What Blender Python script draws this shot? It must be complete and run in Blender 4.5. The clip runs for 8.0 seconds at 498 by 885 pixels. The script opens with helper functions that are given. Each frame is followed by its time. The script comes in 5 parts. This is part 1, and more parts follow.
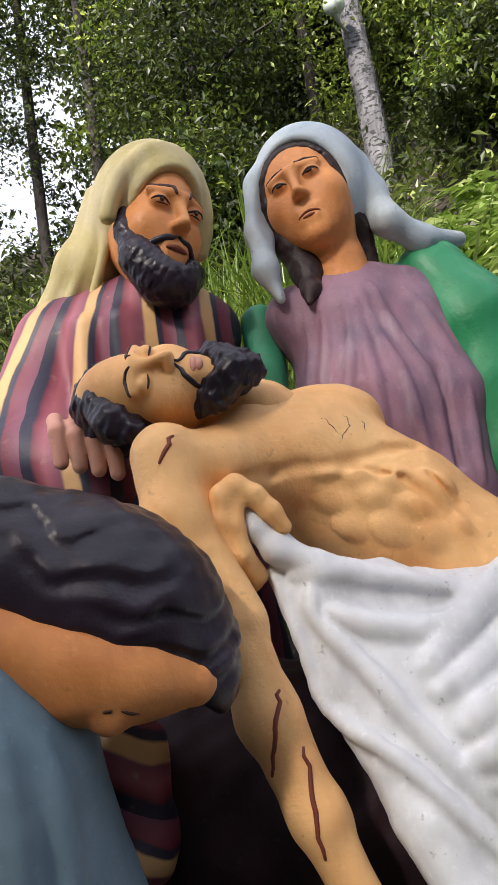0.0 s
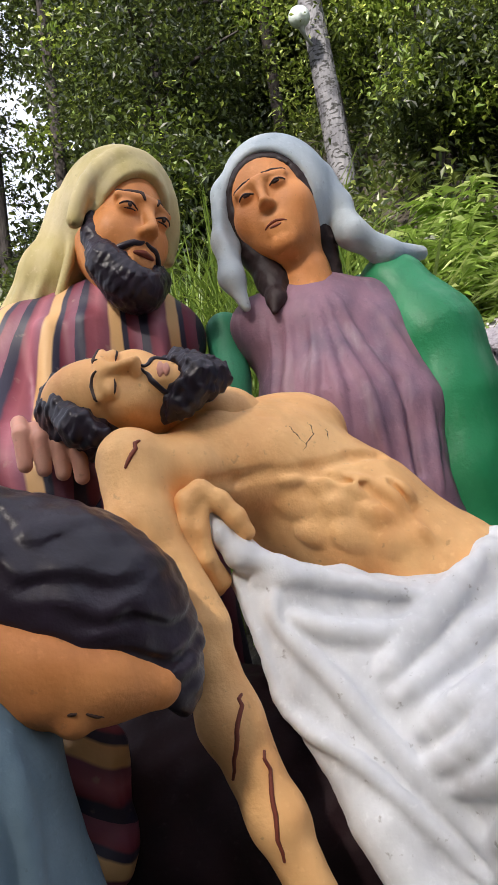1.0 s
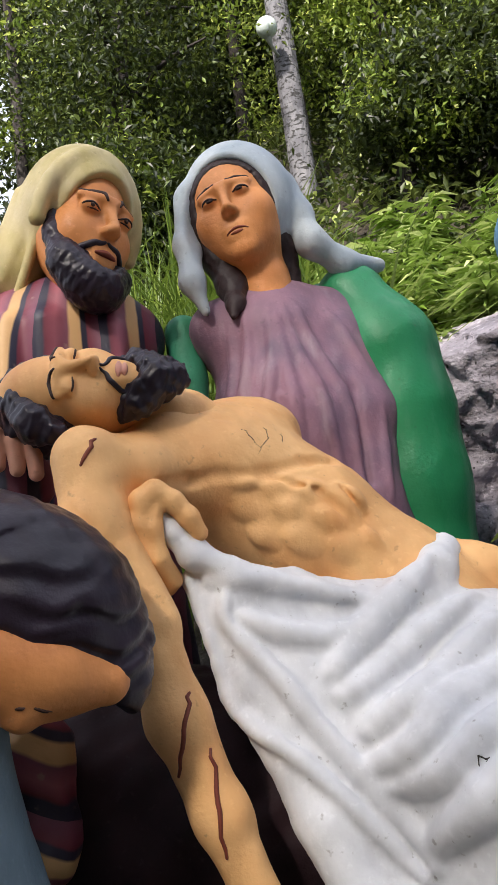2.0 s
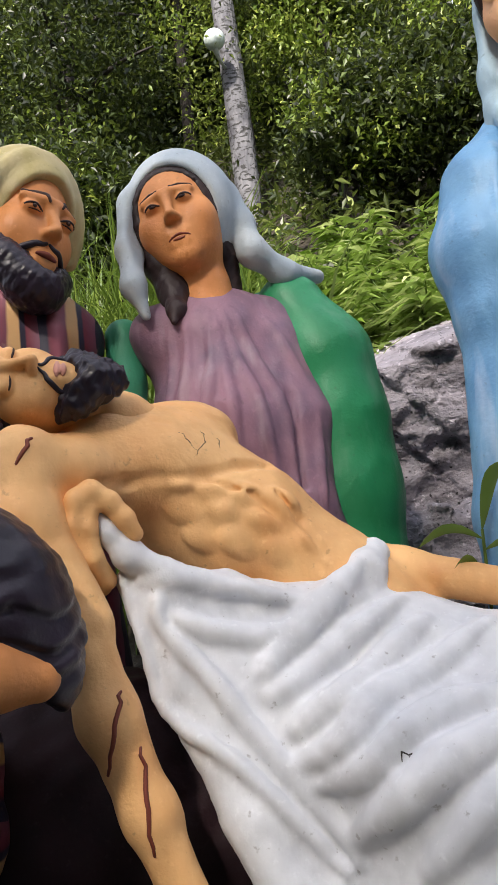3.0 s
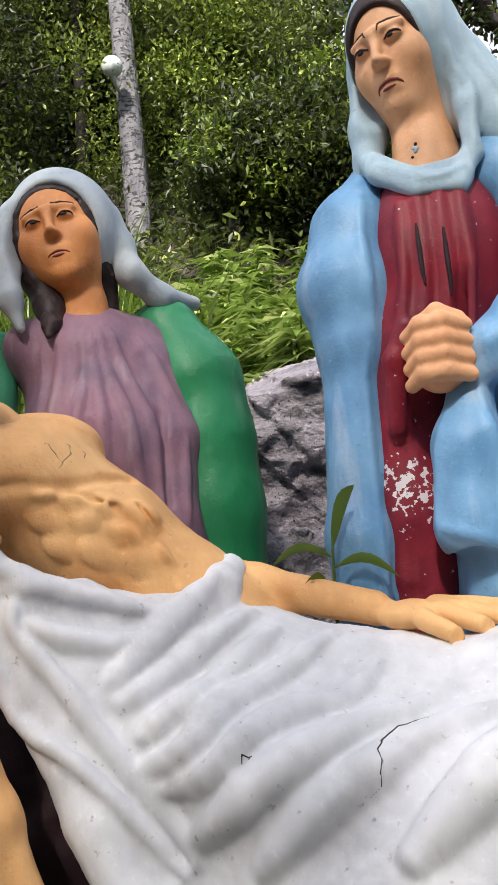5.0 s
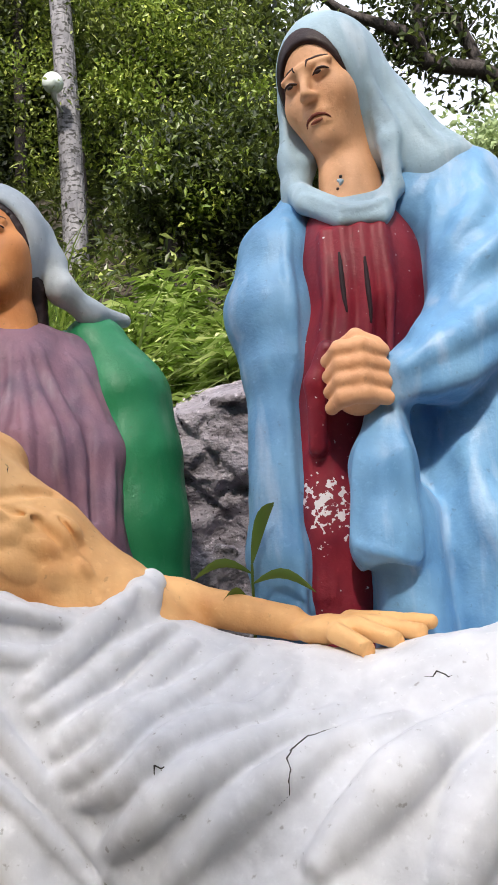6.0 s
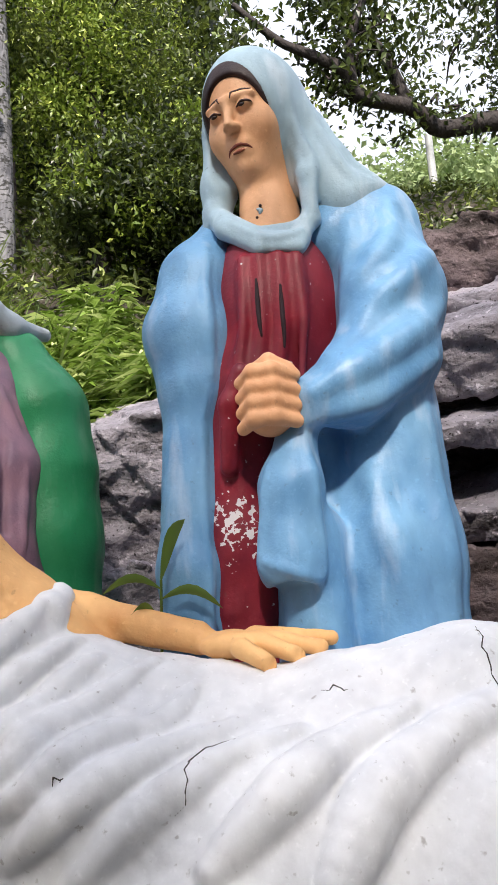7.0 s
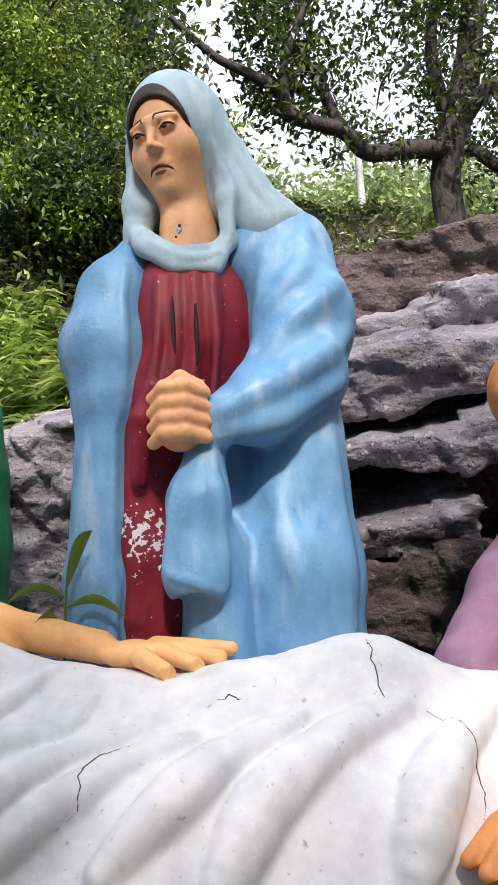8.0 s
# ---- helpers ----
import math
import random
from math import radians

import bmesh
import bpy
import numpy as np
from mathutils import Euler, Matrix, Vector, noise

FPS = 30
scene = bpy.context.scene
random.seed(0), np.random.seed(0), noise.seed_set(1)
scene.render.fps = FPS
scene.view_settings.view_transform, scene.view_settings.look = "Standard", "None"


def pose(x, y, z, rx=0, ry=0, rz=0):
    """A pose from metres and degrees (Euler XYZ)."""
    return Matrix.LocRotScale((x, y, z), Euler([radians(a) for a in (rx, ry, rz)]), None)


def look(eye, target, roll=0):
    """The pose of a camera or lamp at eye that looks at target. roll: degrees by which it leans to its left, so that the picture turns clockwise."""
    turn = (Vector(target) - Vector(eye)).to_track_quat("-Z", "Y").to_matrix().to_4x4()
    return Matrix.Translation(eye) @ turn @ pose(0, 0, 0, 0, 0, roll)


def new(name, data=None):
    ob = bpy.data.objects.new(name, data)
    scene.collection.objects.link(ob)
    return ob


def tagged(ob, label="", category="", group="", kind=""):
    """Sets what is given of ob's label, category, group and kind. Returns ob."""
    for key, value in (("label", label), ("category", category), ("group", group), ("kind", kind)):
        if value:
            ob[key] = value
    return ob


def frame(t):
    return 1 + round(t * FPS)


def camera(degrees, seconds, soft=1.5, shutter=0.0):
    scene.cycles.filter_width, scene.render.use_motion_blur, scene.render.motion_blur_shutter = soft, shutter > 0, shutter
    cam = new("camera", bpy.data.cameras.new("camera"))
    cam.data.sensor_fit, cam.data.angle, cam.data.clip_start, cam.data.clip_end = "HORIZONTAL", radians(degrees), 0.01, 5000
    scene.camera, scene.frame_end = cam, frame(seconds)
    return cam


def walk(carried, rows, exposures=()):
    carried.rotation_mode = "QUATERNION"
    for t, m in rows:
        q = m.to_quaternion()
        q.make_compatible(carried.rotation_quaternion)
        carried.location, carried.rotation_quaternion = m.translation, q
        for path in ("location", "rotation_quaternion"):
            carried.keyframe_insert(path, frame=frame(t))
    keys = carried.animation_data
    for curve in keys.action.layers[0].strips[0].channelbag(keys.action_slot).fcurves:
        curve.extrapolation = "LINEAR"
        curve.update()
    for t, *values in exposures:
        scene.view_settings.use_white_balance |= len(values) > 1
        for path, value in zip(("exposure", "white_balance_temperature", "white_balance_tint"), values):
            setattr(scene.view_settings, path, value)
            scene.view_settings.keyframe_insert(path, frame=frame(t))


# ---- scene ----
cam = camera(34.09, 8.0, soft=1.0)
PATH = [
    (0.0, pose(0.0000, 0.0000, 0.5000, 97.94, 8.95, -0.00)),
    (0.5, pose(-0.0091, -0.0076, 0.5013, 97.91, 8.70, -1.58)),
    (1.0, pose(-0.0154, -0.0154, 0.5000, 97.92, 8.38, -3.18)),
    (1.5, pose(-0.0192, -0.0237, 0.4963, 97.93, 7.92, -5.01)),
    (2.8, pose(-0.0198, -0.0493, 0.4787, 98.01, 6.34, -9.90)),
    (3.0, pose(-0.0189, -0.0539, 0.4752, 98.10, 6.48, -11.03)),
    (3.5, pose(-0.0158, -0.0665, 0.4662, 98.24, 5.98, -13.12)),
    (4.0, pose(-0.0118, -0.0807, 0.4569, 98.52, 5.68, -15.18)),
    (4.5, pose(-0.0072, -0.0967, 0.4476, 98.87, 5.28, -17.43)),
    (6.0, pose(0.0078, -0.1580, 0.4240, 100.40, 4.54, -24.39)),
    (6.5, pose(0.0121, -0.1836, 0.4189, 100.81, 4.13, -26.96)),
    (7.0, pose(0.0156, -0.2122, 0.4159, 101.26, 3.84, -29.76)),
    (7.5, pose(0.0180, -0.2440, 0.4152, 101.45, 3.31, -32.83)),
    (8.0, pose(0.0189, -0.2792, 0.4174, 101.59, 2.94, -35.26)),
]
walk(cam, PATH, exposures=((0.0, 0.98, 6430, 15), (8.0, 0.94, 6430, 15)))

# ---- light ----
world = bpy.data.worlds.new("sky")
scene.world = world
world.use_nodes = True
_n = world.node_tree.nodes
_sky = _n.new("ShaderNodeTexSky")
_sky.sky_type = "NISHITA"
_sky.sun_disc = False
_sky.sun_elevation, _sky.sun_rotation = radians(43), radians(212)
_sky.air_density, _sky.dust_density = 1.0, 3.0
_haze = _n.new("ShaderNodeMix")  # thin white cloud over the clear sky
_haze.data_type = "RGBA"
_haze.inputs[0].default_value = 0.6
_haze.inputs[7].default_value = (8.2, 8.6, 9.3, 1)
world.node_tree.links.new(_sky.outputs[0], _haze.inputs[6])
world.node_tree.links.new(_haze.outputs[2], _n["Background"].inputs[0])
_n["Background"].inputs[1].default_value = 0.112
_sun = new("sun", bpy.data.lights.new("sun", "SUN"))
_sun.data.energy, _sun.data.angle, _sun.data.color = 5.0, radians(4), (1.0, 0.93, 0.80)
SUN_FROM = Vector((-2.6, -4.2, 4.6))
_sun.matrix_world = look(SUN_FROM, (0, 0, 0))

# ---- materials ----
def shader(name):
    m = bpy.data.materials.new(name)
    m.use_nodes = True
    nt = m.node_tree
    return m, nt, nt.nodes["Principled BSDF"]


def node(nt, kind, **sets):
    n = nt.nodes.new(kind)
    for key, value in sets.items():
        n.inputs[key.replace("_", " ")].default_value = value
    return n


def noise_fac(nt, scale, detail=4, lo=0.35, hi=0.65, coords=None, stretch=None):
    """A noise in object space, spread from 0 to 1."""
    tex = node(nt, "ShaderNodeTexNoise", Scale=scale, Detail=detail)
    if coords is None:
        coords = nt.nodes.new("ShaderNodeTexCoord").outputs["Object"]
    if stretch:
        mp = nt.nodes.new("ShaderNodeMapping")
        mp.inputs["Scale"].default_value = stretch
        nt.links.new(coords, mp.inputs[0])
        coords = mp.outputs[0]
    nt.links.new(coords, tex.inputs["Vector"])
    r = nt.nodes.new("ShaderNodeMapRange")
    r.inputs["From Min"].default_value, r.inputs["From Max"].default_value = lo, hi
    nt.links.new(tex.outputs[0], r.inputs[0])
    return r.outputs[0]


def mix(nt, fac, a, b):
    m = nt.nodes.new("ShaderNodeMix")
    m.data_type = "RGBA"
    for sock, v in ((m.inputs[0], fac), (m.inputs[6], a), (m.inputs[7], b)):
        if isinstance(v, (int, float)):
            sock.default_value = v
        elif isinstance(v, tuple):
            sock.default_value = (*v, 1)
        else:
            nt.links.new(v, sock)
    return m.outputs[2]


def bump(nt, bsdf, height, strength, distance, before=None):
    b = node(nt, "ShaderNodeBump", Strength=strength, Distance=distance)
    nt.links.new(height, b.inputs["Height"])
    if before:
        nt.links.new(before, b.inputs["Normal"])
    nt.links.new(b.outputs[0], bsdf.inputs["Normal"])
    return b.outputs[0]


def paint(name, base, other, rough=0.42, chips=None, grime=0.25, dirt=(0.06, 0.05, 0.045), relief=1.0, worn=0.0):
    """Brushed outdoor paint on cement: drifting tone, brush marks, grime specks, optional chips of another colour."""
    m, nt, p = shader(name)
    broad = noise_fac(nt, 7, 3)
    brush = noise_fac(nt, 24, 6, 0.32, 0.72, stretch=(1.0, 1.0, 0.5))
    col = mix(nt, broad, base, other)
    lighter = tuple(min(1, c * 1.32 + 0.015) for c in base)
    half = nt.nodes.new("ShaderNodeMath")
    half.operation, half.inputs[1].default_value = "MULTIPLY", 0.36
    nt.links.new(brush, half.inputs[0])
    col = mix(nt, half.outputs[0], col, lighter)
    spots = noise_fac(nt, 60, 6, 0.66, 0.74)
    dull = nt.nodes.new("ShaderNodeMath")
    dull.operation, dull.inputs[1].default_value = "MULTIPLY", grime
    nt.links.new(spots, dull.inputs[0])
    col = mix(nt, dull.outputs[0], col, dirt)
    stain = nt.nodes.new("ShaderNodeMath")
    stain.operation, stain.inputs[1].default_value = "MULTIPLY", 0.22
    nt.links.new(noise_fac(nt, 11, 8, 0.50, 0.72, stretch=(1.0, 1.0, 0.45)), stain.inputs[0])
    col = mix(nt, stain.outputs[0], col, tuple(c * 0.35 for c in other))
    rub = nt.nodes.new("ShaderNodeMath")
    rub.operation, rub.inputs[1].default_value = "MULTIPLY", 0.35
    nt.links.new(noise_fac(nt, 75, 6, 0.60, 0.78), rub.inputs[0])
    col = mix(nt, rub.outputs[0], col, tuple(min(1, c * 1.35 + 0.03) for c in base))
    if worn:
        bare = nt.nodes.new("ShaderNodeMath")
        bare.operation, bare.inputs[1].default_value = "MULTIPLY", worn
        nt.links.new(noise_fac(nt, 13, 6, 0.56, 0.70, stretch=(1.3, 1.3, 0.30)), bare.inputs[0])
        col = mix(nt, bare.outputs[0], col, tuple(min(0.8, c * 0.5 + 0.48) for c in base))
    if chips:
        spot = nt.nodes.new("ShaderNodeVectorMath")
        spot.operation = "DISTANCE"
        spot.inputs[1].default_value = chips[3]
        nt.links.new(nt.nodes.new("ShaderNodeTexCoord").outputs["Object"], spot.inputs[0])
        near = nt.nodes.new("ShaderNodeMapRange")
        near.inputs["From Min"].default_value, near.inputs["From Max"].default_value = 0.02, 0.12
        near.inputs["To Min"].default_value, near.inputs["To Max"].default_value = 0.20, 0.0
        nt.links.new(spot.outputs["Value"], near.inputs[0])
        tex = node(nt, "ShaderNodeTexNoise", Scale=chips[1], Detail=4.0)
        nt.links.new(nt.nodes.new("ShaderNodeTexCoord").outputs["Object"], tex.inputs["Vector"])
        sm = nt.nodes.new("ShaderNodeMath")
        nt.links.new(near.outputs[0], sm.inputs[0])
        nt.links.new(tex.outputs[0], sm.inputs[1])
        edge = nt.nodes.new("ShaderNodeMapRange")
        edge.inputs["From Min"].default_value, edge.inputs["From Max"].default_value = chips[2], chips[2] + 0.02
        nt.links.new(sm.outputs[0], edge.inputs[0])
        col = mix(nt, edge.outputs[0], col, chips[0])
    nt.links.new(col, p.inputs["Base Color"])
    gl = nt.nodes.new("ShaderNodeMapRange")
    gl.inputs["To Min"].default_value, gl.inputs["To Max"].default_value = rough + 0.06, rough + 0.24
    nt.links.new(brush, gl.inputs[0])
    nt.links.new(gl.outputs[0], p.inputs["Roughness"])
    p.inputs["Specular IOR Level"].default_value = 0.35
    b = bump(nt, p, noise_fac(nt, 22, 5, 0.2, 0.8), 0.22 * relief, 0.005)
    bump(nt, p, noise_fac(nt, 110, 6, 0.25, 0.75), 0.30 * relief, 0.002, b)
    return m


def striped(name):
    """Robe paint in long bands; the attribute 'band' runs across the cloth."""
    m, nt, p = shader(name)
    at = nt.nodes.new("ShaderNodeAttribute")
    at.attribute_name = "band"
    wob = node(nt, "ShaderNodeTexNoise", Scale=14.0, Detail=2.0)
    add = nt.nodes.new("ShaderNodeMath")
    add.operation = "MULTIPLY_ADD"
    add.inputs[1].default_value = 0.10
    nt.links.new(wob.outputs[0], add.inputs[0])
    nt.links.new(at.outputs["Fac"], add.inputs[2])
    fr = nt.nodes.new("ShaderNodeMath")
    fr.operation = "FRACT"
    nt.links.new(add.outputs[0], fr.inputs[0])
    ramp = nt.nodes.new("ShaderNodeValToRGB")
    ramp.color_ramp.interpolation = "LINEAR"
    maroon, navy, pink, cream, mauve = (0.16, 0.022, 0.04), (0.016, 0.014, 0.035), (0.34, 0.10, 0.13), (0.58, 0.35, 0.15), (0.19, 0.06, 0.095)
    stops = ((0.0, navy), (0.13, navy), (0.17, maroon), (0.30, pink), (0.46, mauve), (0.50, cream), (0.66, cream), (0.69, navy), (0.76, navy), (0.79, maroon), (0.97, mauve))
    e = ramp.color_ramp.elements
    while len(e) < len(stops):
        e.new(0.5)
    for s, (pos, c) in zip(e, stops):
        s.position, s.color = pos, (*c, 1)
    nt.links.new(fr.outputs[0], ramp.inputs[0])
    worn = mix(nt, noise_fac(nt, 30, 5, 0.68, 0.95), ramp.outputs[0], (0.40, 0.28, 0.22))
    nt.links.new(worn, p.inputs["Base Color"])
    p.inputs["Roughness"].default_value = 0.55
    bump(nt, p, noise_fac(nt, 40, 5, 0.2, 0.8), 0.3, 0.004)
    return m


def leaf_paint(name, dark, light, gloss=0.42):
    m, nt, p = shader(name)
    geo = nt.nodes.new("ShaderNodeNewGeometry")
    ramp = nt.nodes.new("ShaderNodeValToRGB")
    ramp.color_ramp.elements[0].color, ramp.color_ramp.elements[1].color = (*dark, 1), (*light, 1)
    # most islands stay dark; the few light ones paint sun glints
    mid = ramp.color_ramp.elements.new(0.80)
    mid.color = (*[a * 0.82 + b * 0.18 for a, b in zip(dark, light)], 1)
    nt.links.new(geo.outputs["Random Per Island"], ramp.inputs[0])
    nt.links.new(ramp.outputs[0], p.inputs["Base Color"])
    p.inputs["Roughness"].default_value = gloss
    tr = nt.nodes.new("ShaderNodeBsdfTranslucent")
    nt.links.new(mix(nt, 0.3, ramp.outputs[0], (0.20, 0.26, 0.03)), tr.inputs[0])
    ms = nt.nodes.new("ShaderNodeMixShader")
    ms.inputs[0].default_value = 0.36
    out = nt.nodes["Material Output"]
    nt.links.new(p.outputs[0], ms.inputs[1])
    nt.links.new(tr.outputs[0], ms.inputs[2])
    nt.links.new(ms.outputs[0], out.inputs[0])
    return m


def rock_paint(name, a, b, c):
    m, nt, p = shader(name)
    col = mix(nt, noise_fac(nt, 2.6, 6), a, b)
    col = mix(nt, noise_fac(nt, 8, 8, 0.54, 0.66, stretch=(0.6, 0.6, 1.8)), col, c)
    col = mix(nt, noise_fac(nt, 38, 8, 0.60, 0.70), col, tuple(min(1, v * 1.5 + 0.03) for v in a))
    col = mix(nt, noise_fac(nt, 70, 6, 0.62, 0.70), col, tuple(v * 0.4 for v in c))
    nt.links.new(col, p.inputs["Base Color"])
    p.inputs["Roughness"].default_value = 0.8
    b1 = bump(nt, p, noise_fac(nt, 12, 9, 0.2, 0.8, stretch=(0.8, 0.8, 1.6)), 0.7, 0.03)
    bump(nt, p, noise_fac(nt, 60, 8, 0.2, 0.8), 0.8, 0.010, b1)
    return m


def bark_paint(name, a, b, patch=0.6):
    m, nt, p = shader(name)
    col = mix(nt, noise_fac(nt, 9, 6, stretch=(1, 1, 0.4)), a, b)
    col = mix(nt, noise_fac(nt, 22, 5, patch, patch + 0.06, stretch=(1, 1, 2.0)), col, (0.03, 0.03, 0.03))
    nt.links.new(col, p.inputs["Base Color"])
    p.inputs["Roughness"].default_value = 0.8
    bump(nt, p, noise_fac(nt, 30, 6, 0.2, 0.8, stretch=(1, 1, 0.4)), 0.7, 0.02)
    return m


def plain(name, base, rough):
    m, nt, p = shader(name)
    nt.links.new(mix(nt, noise_fac(nt, 50, 4), base, tuple(c * 0.8 for c in base)), p.inputs["Base Color"])
    p.inputs["Roughness"].default_value = rough
    return m


M = {
    "skin": paint("skin_paint", (0.66, 0.28, 0.095), (0.55, 0.205, 0.062), 0.38),
    "pale": paint("pale_flesh_paint", (0.82, 0.47, 0.20), (0.74, 0.36, 0.13), 0.45, grime=0.3, dirt=(0.16, 0.07, 0.03)),
    "peach": paint("peach_flesh_paint", (0.75, 0.42, 0.23), (0.66, 0.32, 0.15), 0.42),
    "lips": paint("lip_paint", (0.30, 0.09, 0.05), (0.36, 0.12, 0.07), 0.4),
    "rose": paint("rose_paint", (0.62, 0.26, 0.20), (0.66, 0.36, 0.26), 0.4),
    "black": paint("dark_brown_line_paint", (0.045, 0.018, 0.012), (0.03, 0.012, 0.01), 0.4),
    "hair": paint("blue_black_hair_paint", (0.012, 0.009, 0.017), (0.026, 0.017, 0.030), 0.22, relief=0.8, grime=0.0),
    "brownhair": paint("dark_brown_hair_paint", (0.028, 0.012, 0.011), (0.014, 0.007, 0.008), 0.4, grime=0.0),
    "cream": paint("cream_headcloth_paint", (0.58, 0.50, 0.30), (0.44, 0.36, 0.13), 0.5),
    "veil": paint("grey_white_veil_paint", (0.46, 0.51, 0.53), (0.34, 0.41, 0.47), 0.4, grime=0.35),
    "purple": paint("mauve_dress_paint", (0.27, 0.145, 0.195), (0.15, 0.10, 0.15), 0.45, worn=0.16),
    "green": paint("green_mantle_paint", (0.012, 0.20, 0.075), (0.03, 0.27, 0.12), 0.30, worn=0.10),
    "palegreen": paint("pale_green_mantle_paint", (0.03, 0.22, 0.12), (0.05, 0.28, 0.16), 0.4),
    "shroud": paint("white_shroud_paint", (0.69, 0.70, 0.72), (0.60, 0.615, 0.645), 0.45, grime=0.55, dirt=(0.20, 0.18, 0.16), relief=0.45),
    "blue": paint("sky_blue_mantle_paint", (0.17, 0.36, 0.57), (0.10, 0.26, 0.48), 0.30, grime=0.3, worn=0.34),
    "paleblue": paint("pale_blue_veil_paint", (0.36, 0.50, 0.58), (0.30, 0.42, 0.50), 0.4, grime=0.3, worn=0.4),
    "red": paint("crimson_dress_paint", (0.24, 0.012, 0.025), (0.13, 0.008, 0.02), 0.36, chips=((0.66, 0.62, 0.64), 62, 0.70, (-0.13, -0.12, 0.59))),
    "greyblue": paint("grey_blue_robe_paint", (0.16, 0.24, 0.30), (0.10, 0.16, 0.21), 0.45),
    # maroon paint, blackened for the shade under the lying body
    "maroon": paint("maroon_and_shade_paint", (0.022, 0.006, 0.010), (0.012, 0.004, 0.007), 0.6),
    "lilac": paint("lilac_robe_paint", (0.36, 0.20, 0.30), (0.28, 0.15, 0.24), 0.45),
    "wound": paint("dull_red_wound_paint", (0.20, 0.045, 0.025), (0.14, 0.03, 0.02), 0.45),
    "crack": plain("hairline_crack_dark", (0.05, 0.045, 0.04), 0.9),
    "stripe": striped("striped_robe_paint"),
    "rock": rock_paint("layered_grey_rock", (0.36, 0.33, 0.37), (0.22, 0.20, 0.225), (0.07, 0.06, 0.065)),
    # brown stone, darkened to paint the shade under and behind the slabs
    "rockdark": rock_paint("brown_rock_with_shade", (0.13, 0.095, 0.10), (0.085, 0.062, 0.06), (0.04, 0.028, 0.026)),
    "soil": rock_paint("leaf_strewn_soil", (0.034, 0.026, 0.016), (0.024, 0.022, 0.013), (0.014, 0.010, 0.007)),
    "bark": bark_paint("pale_grey_bark", (0.20, 0.20, 0.215), (0.085, 0.085, 0.10), 0.53),
    "darkbark": bark_paint("dark_brown_bark", (0.018, 0.014, 0.014), (0.034, 0.026, 0.024), 0.7),
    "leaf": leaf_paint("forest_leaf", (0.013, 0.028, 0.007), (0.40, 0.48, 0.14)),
    # the wood's shade is put into this near-black leaf colour
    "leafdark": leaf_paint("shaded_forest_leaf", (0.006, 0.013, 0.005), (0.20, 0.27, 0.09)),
    # yellow-green leaf, brightened to paint the sunlit patches of the crowns
    "leafbright": leaf_paint("sunlit_yellow_green_leaf", (0.10, 0.17, 0.018), (0.72, 0.80, 0.18)),
    # the light end paints whitish sun highlights on the shrub leaves
    "bush": leaf_paint("shrub_leaf", (0.17, 0.28, 0.04), (0.78, 0.84, 0.42), 0.28),
    "grass": leaf_paint("tall_grass_blade", (0.07, 0.13, 0.02), (0.34, 0.44, 0.09)),
    # distance haze is put into this pale leaf colour
    "farleaf": leaf_paint("hazed_hillside_leaf", (0.20, 0.28, 0.12), (0.46, 0.54, 0.28), 0.6),
    "globe": plain("milky_lamp_glass", (0.60, 0.68, 0.66), 0.25),
    "steel": plain("pale_painted_steel", (0.45, 0.47, 0.47), 0.5),
}

# ---- sculpting: rounded forms melted into one another, meshed on a grid ----
def vec(*v):
    return np.array(v, float)


def ball(p, c, r, m=None):
    q = p - np.array(c, float)
    if m is not None:
        q = q @ m
    r = np.array(r, float) * np.ones(3)
    k0 = np.sqrt(((q / r) ** 2).sum(-1)) + 1e-9
    k1 = np.sqrt(((q / r**2) ** 2).sum(-1)) + 1e-9
    return k0 * (k0 - 1) / k1


def cone(p, a, b, ra, rb):
    a, b = np.array(a, float), np.array(b, float)
    ab = b - a
    q = p - a
    h = np.clip((q @ ab) / (ab @ ab), 0, 1)
    return np.sqrt(((q - h[:, None] * ab) ** 2).sum(-1)) - (ra + (rb - ra) * h)


def melt(k, *ds):
    d = ds[0]
    for e in ds[1:]:
        h = np.maximum(k - np.abs(d - e), 0) / k
        d = np.minimum(d, e) - h * h * k * 0.25
    return d


def carve(d, e, k=0.01):
    return -melt(k, -d, e)


def chain(p, nodes, k=0.03):
    """A limb through nodes x, y, z, radius."""
    d = None
    for a, b in zip(nodes, nodes[1:]):
        e = cone(p, a[:3], b[:3], a[3], b[3])
        d = e if d is None else melt(k, d, e)
    return d


def ridges(p, d, lines, r, k=0.03, end=0.85):
    """Raised folds along lines of points, thinner towards the end."""
    for line in lines:
        n, e = len(line) - 1, None
        for i, (a, b) in enumerate(zip(line, line[1:])):
            c = cone(p, a, b, r * (1 - (1 - end) * i / n), r * (1 - (1 - end) * (i + 1) / n))
            e = c if e is None else np.minimum(e, c)
        d = melt(k, d, e)
    return d


def grooves(p, d, lines, r, k=0.02):
    for line in lines:
        for a, b in zip(line, line[1:]):
            d = carve(d, cone(p, a, b, r, r * 0.85), k)
    return d


def lumps(p, amp, size, seed=0.0):
    s = 2 * np.pi / size
    x, y, z = p[:, 0] * s, p[:, 1] * s, p[:, 2] * s
    return amp * (np.sin(x + 1.3 * np.sin(0.7 * y + seed)) * np.sin(0.9 * z + 1.1 * np.sin(0.6 * x + seed)) + 0.6 * np.sin(1.7 * y + 0.8 * z + seed) * np.sin(1.3 * x - 0.7 * z))


